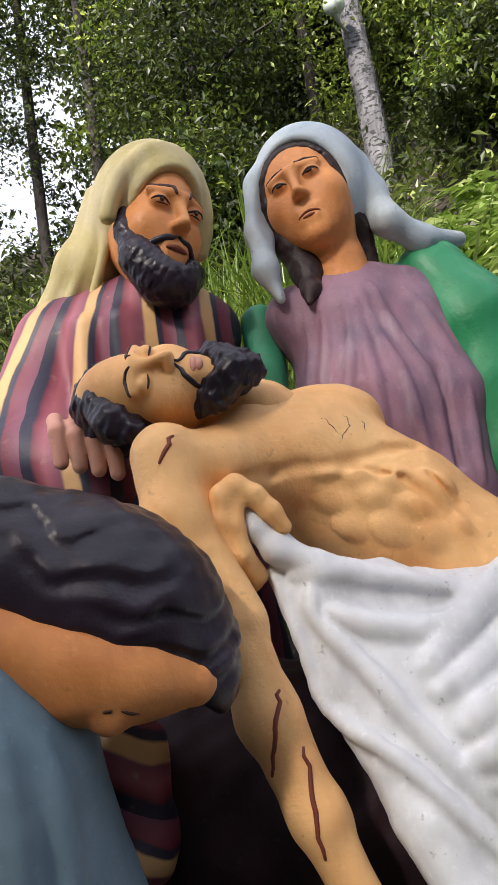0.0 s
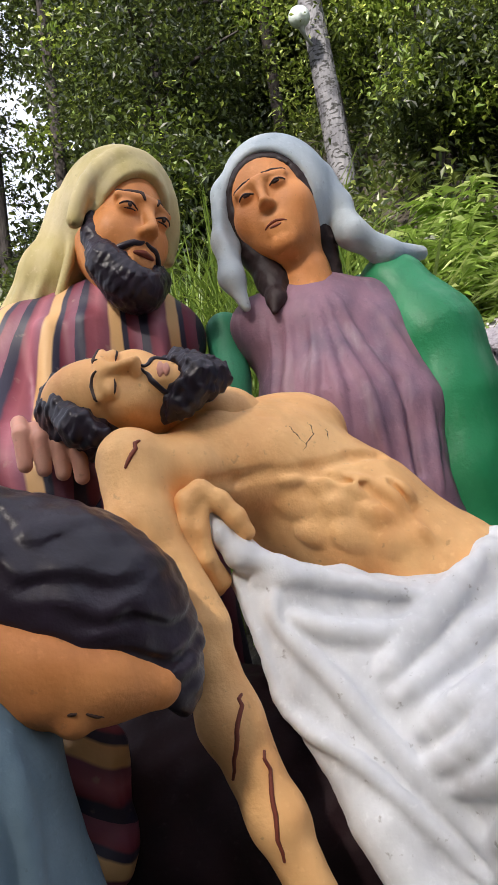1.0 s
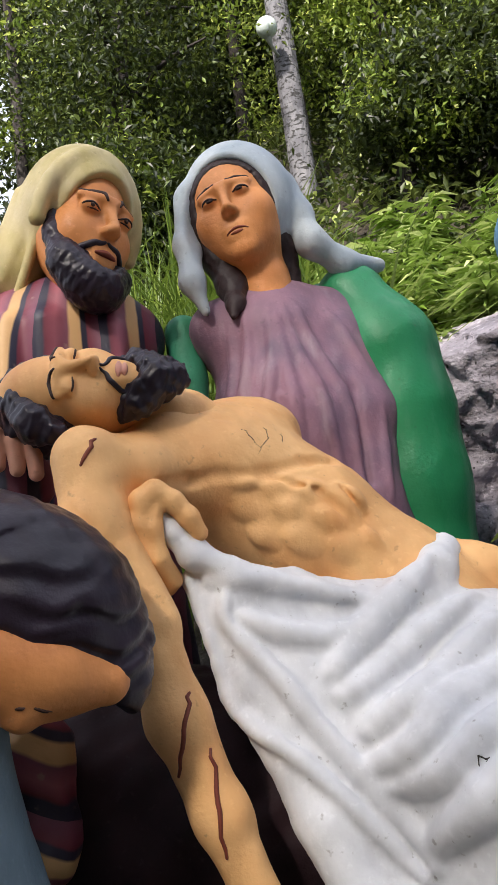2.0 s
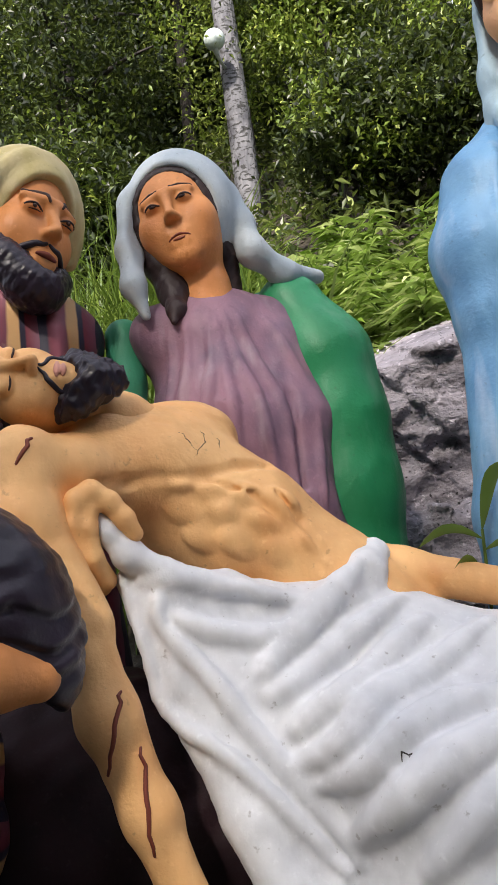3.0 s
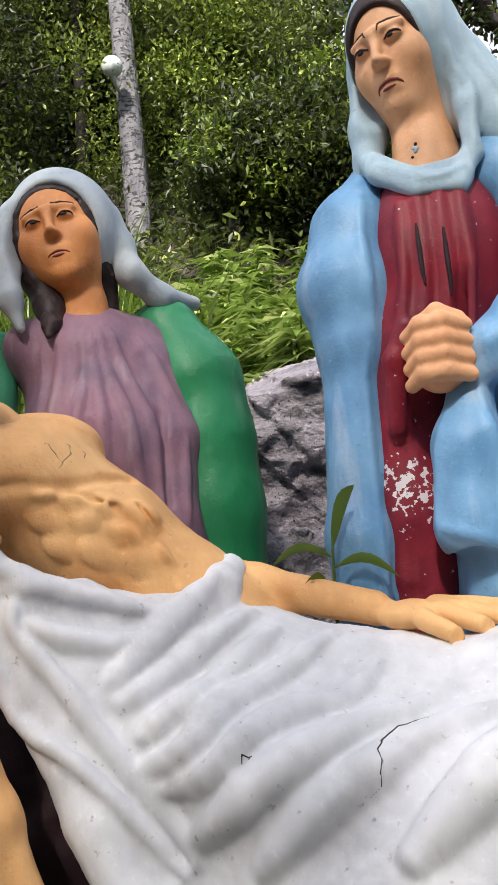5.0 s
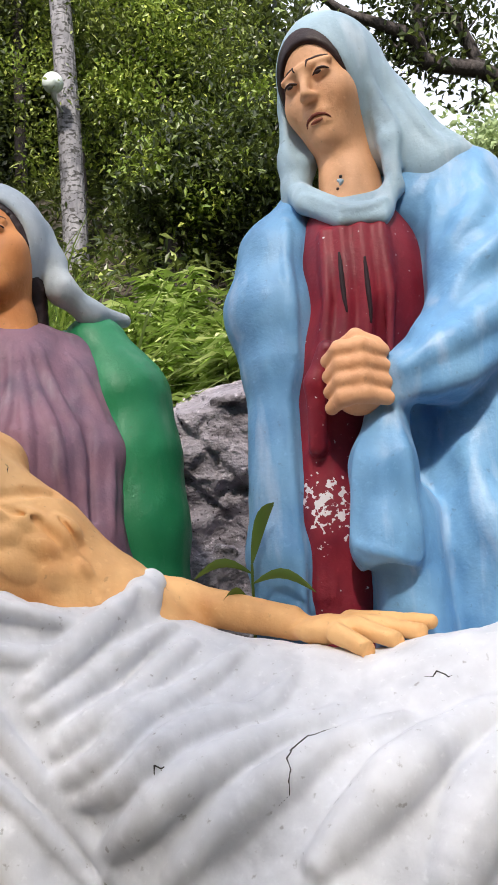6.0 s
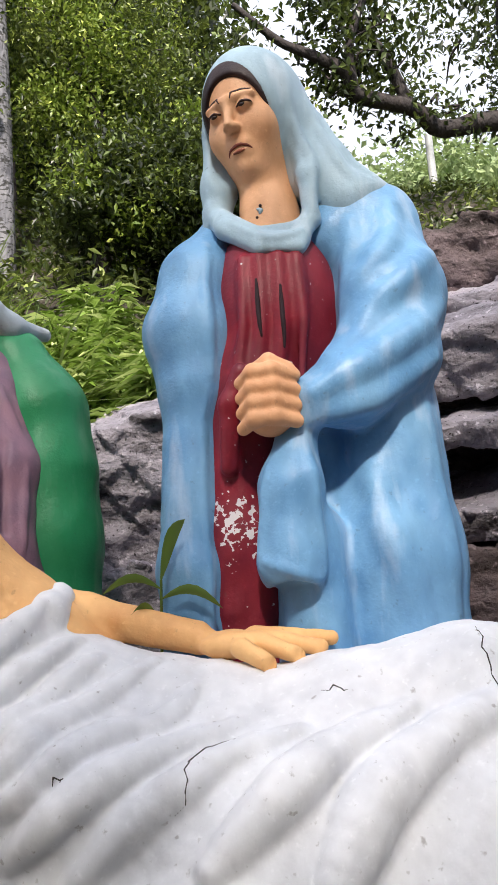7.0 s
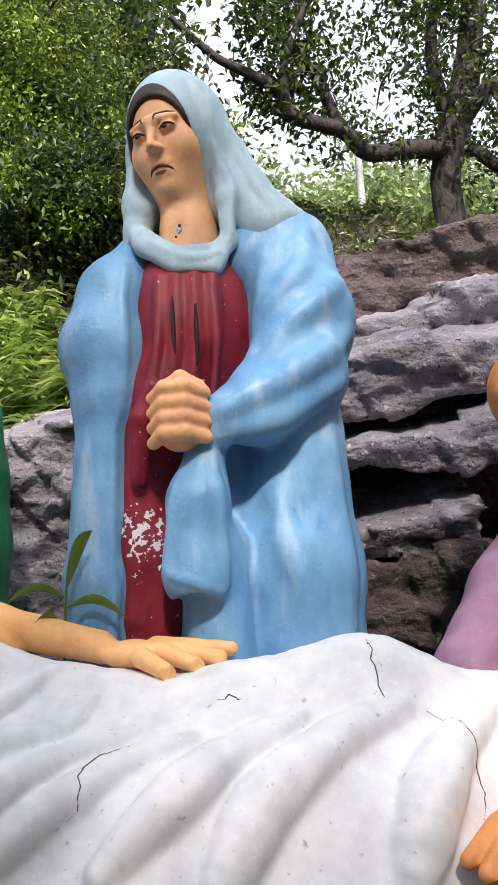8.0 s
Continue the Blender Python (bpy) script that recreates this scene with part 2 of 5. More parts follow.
def frame_of(ahead, up):
    """Columns: right, back, up of a head that looks ahead."""
    back = -np.array(ahead, float)
    back /= np.linalg.norm(back)
    up = np.array(up, float)
    up -= back * (up @ back)
    up /= np.linalg.norm(up)
    return np.stack([np.cross(back, up), back, up], 1)


def surface(f, lo, hi, h):
    """Vertices and quads of the surface f = 0 within a box, by surface nets on blocks near the surface."""
    lo, hi = np.array(lo, float), np.array(hi, float)
    n = (np.ceil((hi - lo) / h / 8).astype(int)) * 8
    nb = n // 8
    bi = np.stack(np.meshgrid(*[np.arange(v) for v in nb], indexing="ij"), -1).reshape(-1, 3)
    mid = f(lo + (bi + 0.5) * 8 * h)
    F = np.repeat(np.repeat(np.repeat(mid.reshape(nb), 8, 0), 8, 1), 8, 2).astype(np.float32)
    near = bi[np.abs(mid) < 8 * h * 0.87 * 2.0 + 0.02]
    sub = np.stack(np.meshgrid(*[np.arange(8)] * 3, indexing="ij"), -1).reshape(-1, 3)
    for i in range(0, len(near), 600):
        idx = (near[i : i + 600, None] * 8 + sub[None]).reshape(-1, 3)
        F[idx[:, 0], idx[:, 1], idx[:, 2]] = f(lo + idx * h)
    F[0], F[-1], F[:, 0], F[:, -1], F[:, :, 0], F[:, :, -1] = 1, 1, 1, 1, 1, 1
    S = F < 0
    c = [(slice(a, -1 if a == 0 else None), slice(b, -1 if b == 0 else None), slice(d, -1 if d == 0 else None)) for a in (0, 1) for b in (0, 1) for d in (0, 1)]
    count = sum(S[q].astype(np.int8) for q in c)
    cells = np.argwhere((count > 0) & (count < 8))
    at = -np.ones(np.array(F.shape) - 1, int)
    at[tuple(cells.T)] = np.arange(len(cells))
    pos, num = np.zeros((len(cells), 3)), np.zeros(len(cells))
    corners = np.array([(a, b, d) for a in (0, 1) for b in (0, 1) for d in (0, 1)])
    for u in corners:
        for ax in range(3):
            if u[ax]:
                continue
            w = u.copy()
            w[ax] = 1
            fa, fb = F[tuple((cells + u).T)], F[tuple((cells + w).T)]
            cut = (fa < 0) != (fb < 0)
            t = np.where(cut, fa / np.where(cut, fa - fb, 1), 0)
            e = np.repeat(u[None].astype(float), len(cells), 0)
            e[:, ax] = t
            pos += e * cut[:, None]
            num += cut
    verts = lo + (cells + pos / num[:, None]) * h
    quads = []
    for ax in range(3):
        b, d = [v for v in range(3) if v != ax]
        sl = [slice(None)] * 3
        sl[ax] = slice(None, -1)
        sr = [slice(None)] * 3
        sr[ax] = slice(1, None)
        e = np.argwhere(S[tuple(sl)] != S[tuple(sr)])
        e = e[(e[:, b] > 0) & (e[:, d] > 0)]
        flip = S[tuple(sl)][tuple(e.T)]
        q = []
        for db, dd in ((-1, -1), (0, -1), (0, 0), (-1, 0)):
            g = e.copy()
            g[:, b] += db
            g[:, d] += dd
            q.append(at[tuple(g.T)])
        q = np.stack(q, 1)
        if ax == 1:
            flip = ~flip
        q[~flip] = q[~flip][:, ::-1]
        quads.append(q)
    quads = np.concatenate(quads)
    for _ in range(2):
        e = h * 0.25
        d0 = f(verts)
        g = np.stack([(f(verts + e * np.eye(3)[i]) - d0) / e for i in range(3)], 1)
        step = d0[:, None] * g / ((g**2).sum(1, keepdims=True) + 0.2)
        verts = verts - np.clip(step, -h, h)
    return verts, quads


def face_form(q, wide=1.0, eyes=1.0):
    """A face in head space (unit size): x across, -y ahead, z up."""
    d = ball(q, (0, 0.015, 0.035), (0.078 * wide, 0.098, 0.112))
    d = melt(0.05, d, ball(q, (0, -0.028, -0.055), (0.058 * wide, 0.062, 0.068)))
    d = melt(0.03, d, ball(q, (0, -0.062, -0.103), (0.026, 0.022, 0.020)))
    for s in (-1, 1):
        d = melt(0.03, d, ball(q, (s * 0.042 * wide, -0.050, -0.020), (0.024, 0.024, 0.028)))
        d = carve(d, ball(q, (s * 0.033 * eyes, -0.102, 0.018), (0.021, 0.016, 0.013)), 0.02)
        d = melt(0.010, d, ball(q, (s * 0.033 * eyes, -0.079, 0.016), (0.017, 0.013, 0.011)))
        d = melt(0.016, d, cone(q, (s * 0.012, -0.091, 0.038), (s * 0.050 * eyes, -0.074, 0.036), 0.007, 0.006))
    d = melt(0.022, d, cone(q, (0, -0.087, 0.032), (0, -0.113, -0.022), 0.0060, 0.0085))
    for s in (-1, 1):
        d = melt(0.012, d, ball(q, (s * 0.0100, -0.100, -0.026), (0.0068, 0.010, 0.0062)))
    d = carve(d, cone(q, (-0.020, -0.096, -0.066), (0.020, -0.096, -0.066), 0.004, 0.004), 0.006)
    d = melt(0.012, d, cone(q, (-0.016, -0.083, -0.058), (0.016, -0.083, -0.058), 0.008, 0.008))
    d = melt(0.012, d, cone(q, (-0.013, -0.081, -0.075), (0.013, -0.081, -0.075), 0.009, 0.009))
    return d


def lid_line(s, wide=1.0):
    return [(s * 0.017 * wide, -0.0885, 0.014), (s * 0.033 * wide, -0.0915, 0.0205), (s * 0.050 * wide, -0.081, 0.0145)]


def brow_line(s, wide=1.0, tilt=0.0):
    return [(s * 0.012 * wide, -0.0955, 0.038 + tilt), (s * 0.021 * wide, -0.093, 0.054 + tilt * 0.7), (s * 0.034 * wide, -0.0885, 0.0575 + tilt * 0.3), (s * 0.047 * wide, -0.082, 0.0540 - tilt * 0.5), (s * 0.058 * wide, -0.0745, 0.0420 - tilt)]


def head_space(c, m, s):
    c = np.array(c, float)
    return lambda p: (p - c) @ m / s


def laid_on(f, pts, rounds=6):
    """Points moved onto the surface f = 0."""
    for _ in range(rounds):
        e = 0.001
        d0 = f(pts)
        g = np.stack([(f(pts + e * np.eye(3)[i]) - d0) / e for i in range(3)], 1)
        pts = pts - np.clip(d0[:, None] * g / ((g**2).sum(1, keepdims=True) + 0.05), -0.02, 0.02)
    return pts


def draped(form, folds, sink=0.35):
    """Fold lines (points, radius) laid on a form, sunk a little into it."""
    out = []
    for line, r in folds:
        pts = np.array(line, float)
        t = np.linspace(0, len(pts) - 1, (len(pts) - 1) * 3 + 1)
        i = np.clip(t.astype(int), 0, len(pts) - 2)
        u = (t - i)[:, None]
        p0, p3 = pts[np.clip(i - 1, 0, None)], pts[np.clip(i + 2, None, len(pts) - 1)]
        a, b = pts[i], pts[i + 1]
        dense = 0.5 * (2 * a + (b - p0) * u + (2 * p0 - 5 * a + 4 * b - p3) * u**2 + (3 * a - p0 - 3 * b + p3) * u**3)
        out.append((laid_on(lambda p: form(p) + sink * r, dense, 10), r))
    return out


def folded(p, d, folds, k=0.012):
    """Crisp folds: each swells from its start and dies away at its end."""
    d = d.copy()
    for line, r in folds:
        line = np.asarray(line)
        near = np.nonzero(((p > line.min(0) - r - 0.10) & (p < line.max(0) + r + 0.10)).all(1))[0]
        if not len(near):
            continue
        q, n, e = p[near], len(line) - 1, None
        size = r * (0.16 + 0.90 * np.sin(np.pi * (0.05 + 0.82 * np.linspace(0, 1, n + 1))) ** 0.7)
        for i in range(n):
            c = cone(q, line[i], line[i + 1], size[i], size[i + 1])
            e = c if e is None else np.minimum(e, c)
        d[near] = melt(k, d[near], e)
    return d


def strokes(c, m, s, lines, r, onto=None, taper=0.5, wander=0.0):
    """Painted lines on a form: thin raised brush strokes that follow its surface."""
    c = np.array(c, float)
    rng = np.random.RandomState(len(lines) * 7 + 1)
    segs = []
    for line in lines:
        pts = np.array([c + m @ (np.array(v) * s) for v in line])
        n = max(3, 5 if len(pts) < 5 else 4)
        t = np.linspace(0, len(pts) - 1, (len(pts) - 1) * n + 1)
        i = np.clip(t.astype(int), 0, len(pts) - 2)
        dense = pts[i] + (pts[i + 1] - pts[i]) * (t - i)[:, None]
        dense = dense + rng.normal(0, 1, dense.shape) * wander
        if onto is not None:
            dense = laid_on(onto, dense)
        u = np.linspace(0, 1, len(dense))
        rr = r * (1 - taper * np.abs(2 * u - 1) ** 2)
        segs += [(dense[k], dense[k + 1], rr[k], rr[k + 1]) for k in range(len(dense) - 1)]
    ends = np.array([q[0] for q in segs] + [q[1] for q in segs])

    def f(p):
        d = None
        for a, b, ra, rb in segs:
            e = cone(p, a, b, ra, rb)
            d = e if d is None else np.minimum(d, e)
        return d

    return f, ends.min(0) - r - 0.014, ends.max(0) + r + 0.014

# ---- the statues: each a list of (paint, form, low corner, high corner, grid) ----
BASE = -0.12


def man_pieces():
    hc, hm, hs = vec(-0.116, 1.91, 1.312), frame_of((0.62, -0.78, -0.04), (0.31, -0.02, 0.95)), 1.38
    to = head_space(hc, hm, hs)

    def face(p):
        return melt(0.03, face_form(to(p), 0.99, 1.05) * hs, cone(p, (-0.10, 1.93, 1.22), (-0.13, 1.95, 1.05), 0.07, 0.08))

    def beard(p):
        q = to(p)
        d = chain(q, [(-0.070, -0.012, 0.050, 0.007), (-0.066, -0.026, -0.03, 0.014), (-0.050, -0.055, -0.085, 0.028), (0.0, -0.080, -0.115, 0.034), (0.048, -0.055, -0.085, 0.025), (0.072, -0.022, -0.03, 0.010)], 0.025)
        d = melt(0.03, d, ball(q, (-0.004, -0.072, -0.120), (0.054, 0.040, 0.038)))
        d = carve(d, ball(q, (0.0, -0.118, -0.068), (0.030, 0.050, 0.032)), 0.012)
        return d * hs + lumps(p, 0.0016, 0.034) + lumps(p, 0.0007, 0.016, 2)

    def cloth(p):
        q = to(p)
        d = ball(q, (0, 0.028, 0.070), (0.098, 0.116, 0.118)) * hs
        d = carve(d, ball(q, (0.004, -0.150, -0.034), (0.100, 0.165, 0.140)) * hs, 0.010)
        d = carve(d, ball(q, (0.02, -0.02, -0.12), (0.092, 0.20, 0.125)) * hs, 0.012)
        fall = chain(p, [(-0.19, 1.99, 1.41, 0.060), (-0.28, 2.00, 1.28, 0.075), (-0.35, 2.00, 1.15, 0.070)], 0.05)
        fall = melt(0.04, fall, chain(p, [(-0.23, 1.98, 1.42, 0.030), (-0.33, 1.99, 1.29, 0.032), (-0.42, 1.99, 1.165, 0.030)], 0.04))
        d = melt(0.05, d, fall)
        d = ridges(p, d, [[(-0.225, 1.935, 1.42), (-0.275, 1.925, 1.30), (-0.34, 1.93, 1.18)], [(-0.255, 1.95, 1.46), (-0.315, 1.95, 1.33), (-0.39, 1.95, 1.19)], [(-0.20, 1.90, 1.40), (-0.235, 1.90, 1.28), (-0.28, 1.91, 1.17)]], 0.014, 0.012)
        brim = [hc + hm @ (np.array((0.098 * np.sin(a), -0.052 + 0.030 * (1 - np.cos(a)), 0.012 + 0.125 * np.cos(a))) * hs) for a in np.linspace(-1.75, 1.75, 13)]
        d = ridges(p, d, [brim], 0.020, 0.020, 1.0)
        return d

    def robe(p):
        d = melt(0.12, chain(p, [(-0.34, 1.98, 1.09, 0.105), (-0.14, 1.99, 1.11, 0.11), (-0.02, 2.00, 1.07, 0.085)], 0.08), cone(p, (-0.19, 2.02, 1.00), (-0.20, 2.0, BASE), 0.19, 0.30))
        d = melt(0.06, d, chain(p, [(-0.40, 1.95, 1.08, 0.095), (-0.455, 1.88, 0.88, 0.105), (-0.43, 1.78, 0.76, 0.105), (-0.27, 1.66, 0.70, 0.075)], 0.05))
        d = ridges(p, d, [[(-0.215, 1.83, 1.08), (-0.225, 1.82, 0.80)], [(-0.30, 1.84, 1.08), (-0.31, 1.80, 0.85)], [(-0.06, 1.86, 1.05), (-0.07, 1.83, 0.85)]], 0.03, 0.04)
        d = ridges(p, d, [[(-0.40, 1.72, 0.70), (-0.26, 1.60, 0.655)], [(-0.47, 1.79, 0.86), (-0.40, 1.69, 0.76)]], 0.03, 0.03)
        return d

    def sleeve(p):
        d = chain(p, [(-0.36, 1.46, 0.30, 0.075), (-0.265, 1.43, 0.205, 0.068), (-0.255, 1.42, 0.06, 0.072)], 0.05)
        return d + lumps(p, 0.004, 0.11)

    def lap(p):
        # the robe's lap; its dark paint holds the shade of the gap below the body
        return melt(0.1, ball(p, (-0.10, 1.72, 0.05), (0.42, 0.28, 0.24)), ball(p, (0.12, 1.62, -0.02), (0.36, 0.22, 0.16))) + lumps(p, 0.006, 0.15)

    def grip(p):
        d = ball(p, (-0.29, 1.56, 0.775), (0.055, 0.045, 0.04))
        for i in range(4):
            x = -0.330 + 0.034 * i
            d = melt(0.006, d, chain(p, [(x, 1.545, 0.812 - 0.014 * i, 0.0165), (x + 0.008, 1.515, 0.785 - 0.014 * i, 0.0165), (x + 0.010, 1.51, 0.725 - 0.012 * i, 0.0145)], 0.006))
        return d

    def holding(p):
        """The other hand, hooked round the shroud's edge below the arm."""
        d = chain(p, [(-0.004, 1.42, 0.462, 0.026), (-0.034, 1.385, 0.510, 0.025), (-0.036, 1.378, 0.565, 0.024), (-0.028, 1.376, 0.604, 0.023), (-0.006, 1.374, 0.618, 0.021), (0.024, 1.374, 0.598, 0.019), (0.048, 1.376, 0.568, 0.018), (0.064, 1.380, 0.540, 0.015)], 0.010)
        d = melt(0.008, d, chain(p, [(0.010, 1.40, 0.465, 0.018), (-0.010, 1.372, 0.505, 0.017), (-0.014, 1.368, 0.555, 0.015), (-0.006, 1.368, 0.588, 0.013)], 0.010))
        return d

    def band(v):
        """Which stripe a place on the robe falls in."""
        x, z = v[:, 0], v[:, 2]
        edge = 0.24 + 0.15 * np.sin(np.clip((1.22 - z) / 0.52, 0, 1) * np.pi * 0.62)
        left = (x + 0.14) / edge * 2.1
        right = (x + 0.14) * 7.5
        return np.where(x < -0.14, left, right) + 0.55

    def low_band(v):
        return (v[:, 0] * 0.50 + v[:, 2] * 0.87) * 6.5

    eyes = [lid_line(s, 1.05) for s in (-1, 1)]
    brows = [brow_line(s, 1.0, -0.004) for s in (-1, 1)]
    lash = [[(s * 0.020, -0.0905, 0.010), (s * 0.033, -0.0925, 0.008), (s * 0.046, -0.0845, 0.010)] for s in (-1, 1)]
    iris = [[(s * 0.035 - 0.004, -0.092, 0.0155), (s * 0.035, -0.092, 0.014)] for s in (-1, 1)]
    tache = [[(0.004 * s, -0.101, -0.046), (0.022 * s, -0.093, -0.048), (0.042 * s, -0.076, -0.062), (0.056 * s, -0.060, -0.076)] for s in (-1, 1)]
    lips = [[(-0.018, -0.091, -0.066), (0, -0.0955, -0.064), (0.018, -0.091, -0.066)]]
    out = [
        ("skin", face, (-0.30, 1.70, 1.02), (0.08, 2.10, 1.56), 0.0045),
        ("hair", beard, (-0.28, 1.70, 1.05), (0.10, 1.98, 1.46), 0.0045),
        ("cream", cloth, (-0.50, 1.72, 0.98), (0.12, 2.16, 1.66), 0.007),
        ("stripe", robe, (-0.62, 1.50, BASE), (0.20, 2.34, 1.25), 0.010, band),
        ("stripe", sleeve, (-0.46, 1.22, 0.0), (0.02, 1.56, 0.50), 0.009, low_band),
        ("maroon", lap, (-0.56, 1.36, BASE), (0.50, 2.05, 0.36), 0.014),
        ("rose", grip, (-0.40, 1.46, 0.66), (-0.17, 1.64, 0.86), 0.005),
        ("pale", holding, (-0.12, 1.31, 0.40), (0.11, 1.50, 0.68), 0.0042),
    ]
    for paint_name, lines, r in (("brownhair", eyes, 0.0034), ("black", brows, 0.0066), ("black", iris, 0.0050), ("brownhair", lash, 0.0022), ("hair", tache, 0.0086), ("wound", lips, 0.0085)):
        f, lo, hi = strokes(hc, hm, hs, lines, r, face)
        out.append((paint_name, f, lo, hi, 0.0026))
    return out


def mourner_pieces():
    hc, hm, hs = vec(0.288, 1.945, 1.347), frame_of((-0.36, -0.93, 0.05), (-0.22, 0.04, 0.97)), 1.20
    to = head_space(hc, hm, hs)

    def face(p):
        d = face_form(to(p), 1.28, 1.04) * hs
        return melt(0.035, d, chain(p, [(0.325, 1.95, 1.26, 0.062), (0.335, 1.94, 1.17, 0.060), (0.34, 1.95, 1.08, 0.09)], 0.03))

    def hair(p):
        q = to(p)
        d = ball(q, (0, 0.022, 0.030), (0.112, 0.108, 0.130)) * hs
        d = carve(d, ball(q, (0, -0.115, -0.006), (0.097, 0.100, 0.116)) * hs, 0.012)
        d = melt(0.03, d, chain(p, [(0.200, 1.945, 1.34, 0.028), (0.226, 1.945, 1.24, 0.040), (0.252, 1.925, 1.16, 0.040), (0.246, 1.878, 1.10, 0.022), (0.232, 1.850, 1.062, 0.008)], 0.02))
        d = melt(0.03, d, chain(p, [(0.392, 1.97, 1.38, 0.032), (0.400, 1.965, 1.27, 0.034), (0.408, 1.965, 1.17, 0.030)], 0.02))
        return d + lumps(p, 0.0010, 0.03, 1)

    def veil(p):
        q = to(p)
        d = ball(q, (0.010, 0.045, 0.050), (0.126, 0.128, 0.146)) * hs
        d = melt(0.03, d, chain(p, [(0.430, 1.995, 1.45, 0.034), (0.452, 1.965, 1.36, 0.034), (0.468, 1.930, 1.265, 0.036), (0.555, 1.96, 1.212, 0.034), (0.665, 2.02, 1.222, 0.020)], 0.03))
        d = melt(0.04, d, chain(p, [(0.170, 1.97, 1.42, 0.040), (0.150, 1.93, 1.28, 0.033), (0.147, 1.89, 1.17, 0.028), (0.170, 1.88, 1.09, 0.012)], 0.03))
        d = carve(d, ball(q, (0.0, -0.13, -0.012), (0.112, 0.150, 0.142)) * hs, 0.014)
        d = carve(d, cone(p, (0.315, 1.72, 1.16), (0.325, 1.92, 1.12), 0.115, 0.105), 0.02)
        return d

    def dress_form(p):
        d = melt(0.1, chain(p, [(0.21, 1.98, 1.065, 0.078), (0.35, 1.985, 1.085, 0.088), (0.52, 2.0, 1.07, 0.09)], 0.06), chain(p, [(0.345, 1.98, 0.98, 0.15), (0.36, 1.95, 0.78, 0.175), (0.40, 1.95, 0.40, 0.24), (0.40, 1.97, BASE, 0.28)], 0.1))
        d = melt(0.05, d, chain(p, [(0.50, 1.93, 1.0, 0.07), (0.525, 1.88, 0.80, 0.075), (0.50, 1.84, 0.60, 0.075)], 0.05))
        return d

    dress_folds = draped(dress_form, [
        ([(0.300, 1.80, 1.12), (0.275, 1.76, 0.98), (0.250, 1.74, 0.84), (0.225, 1.74, 0.70)], 0.018),
        ([(0.330, 1.80, 1.12), (0.325, 1.76, 0.97), (0.330, 1.73, 0.82), (0.33, 1.73, 0.68)], 0.020),
        ([(0.362, 1.80, 1.12), (0.385, 1.76, 0.98), (0.410, 1.74, 0.82), (0.43, 1.73, 0.64)], 0.018),
        ([(0.40, 1.82, 1.11), (0.445, 1.78, 0.97), (0.470, 1.76, 0.80), (0.48, 1.74, 0.62)], 0.018),
        ([(0.25, 1.84, 1.09), (0.215, 1.80, 0.95), (0.185, 1.78, 0.82)], 0.016),
        ([(0.215, 1.86, 1.07), (0.17, 1.83, 0.92), (0.15, 1.82, 0.80)], 0.013),
        ([(0.285, 1.74, 0.865), (0.315, 1.73, 0.845), (0.345, 1.73, 0.865)], 0.014),
        ([(0.47, 1.86, 1.08), (0.52, 1.82, 0.98), (0.56, 1.80, 0.90)], 0.014),
        ([(0.55, 1.80, 0.80), (0.545, 1.78, 0.70), (0.53, 1.76, 0.58)], 0.014),
    ])

    def dress(p):
        d = folded(p, dress_form(p), dress_folds, 0.007)
        d = grooves(p, d, [[(0.478, 1.84, 1.04), (0.490, 1.80, 0.85), (0.480, 1.765, 0.62)]], 0.007, 0.02)
        return d + lumps(p, 0.0009, 0.11)

    def mantle(p):
        d = chain(p, [(0.575, 2.01, 1.130, 0.095), (0.632, 1.97, 0.97, 0.118), (0.648, 1.95, 0.80, 0.118), (0.652, 1.94, 0.62, 0.120), (0.660, 1.94, 0.40, 0.125)], 0.08)
        return carve(d, chain(p, [(0.44, 1.84, 1.13, 0.085), (0.475, 1.78, 0.88, 0.10), (0.44, 1.72, 0.5, 0.12)], 0.04), 0.02) + lumps(p, 0.0008, 0.12)

    def back(p):
        d = chain(p, [(0.52, 2.08, 1.08, 0.12), (0.585, 2.03, 0.72, 0.155), (0.60, 1.99, 0.45, 0.155), (0.60, 2.0, BASE, 0.19)], 0.08)
        d = melt(0.04, d, chain(p, [(0.12, 2.03, 1.08, 0.05), (0.115, 1.99, 0.95, 0.045), (0.12, 1.99, 0.75, 0.05)], 0.03))
        return d

    eyes = [lid_line(s, 1.04) for s in (-1, 1)]
    iris = [[(s * 0.033 - 0.007, -0.092, 0.0145), (s * 0.033 + 0.007, -0.091, 0.0145)] for s in (-1, 1)]
    brows = [brow_line(s, 1.05, 0.003) for s in (-1, 1)]
    mouth = [[(-0.022, -0.086, -0.072), (-0.014, -0.090, -0.067), (-0.004, -0.0935, -0.0640), (0.006, -0.0935, -0.064), (0.015, -0.089, -0.067), (0.022, -0.086, -0.071)]]
    lips = [[(-0.012, -0.0905, -0.073), (0.012, -0.0905, -0.073)]]
    out = [
        ("skin", face, (0.14, 1.76, 1.02), (0.50, 2.10, 1.54), 0.0042),
        ("brownhair", hair, (0.12, 1.76, 1.04), (0.50, 2.12, 1.56), 0.005),
        ("veil", veil, (0.05, 1.74, 1.05), (0.72, 2.18, 1.62), 0.0065),
        ("purple", dress, (0.02, 1.62, BASE), (0.76, 2.28, 1.20), 0.0075),
        ("green", mantle, (0.42, 1.70, 0.28), (0.86, 2.14, 1.24), 0.0075),
        ("palegreen", back, (0.04, 1.78, BASE), (0.84, 2.24, 1.22), 0.011),
    ]
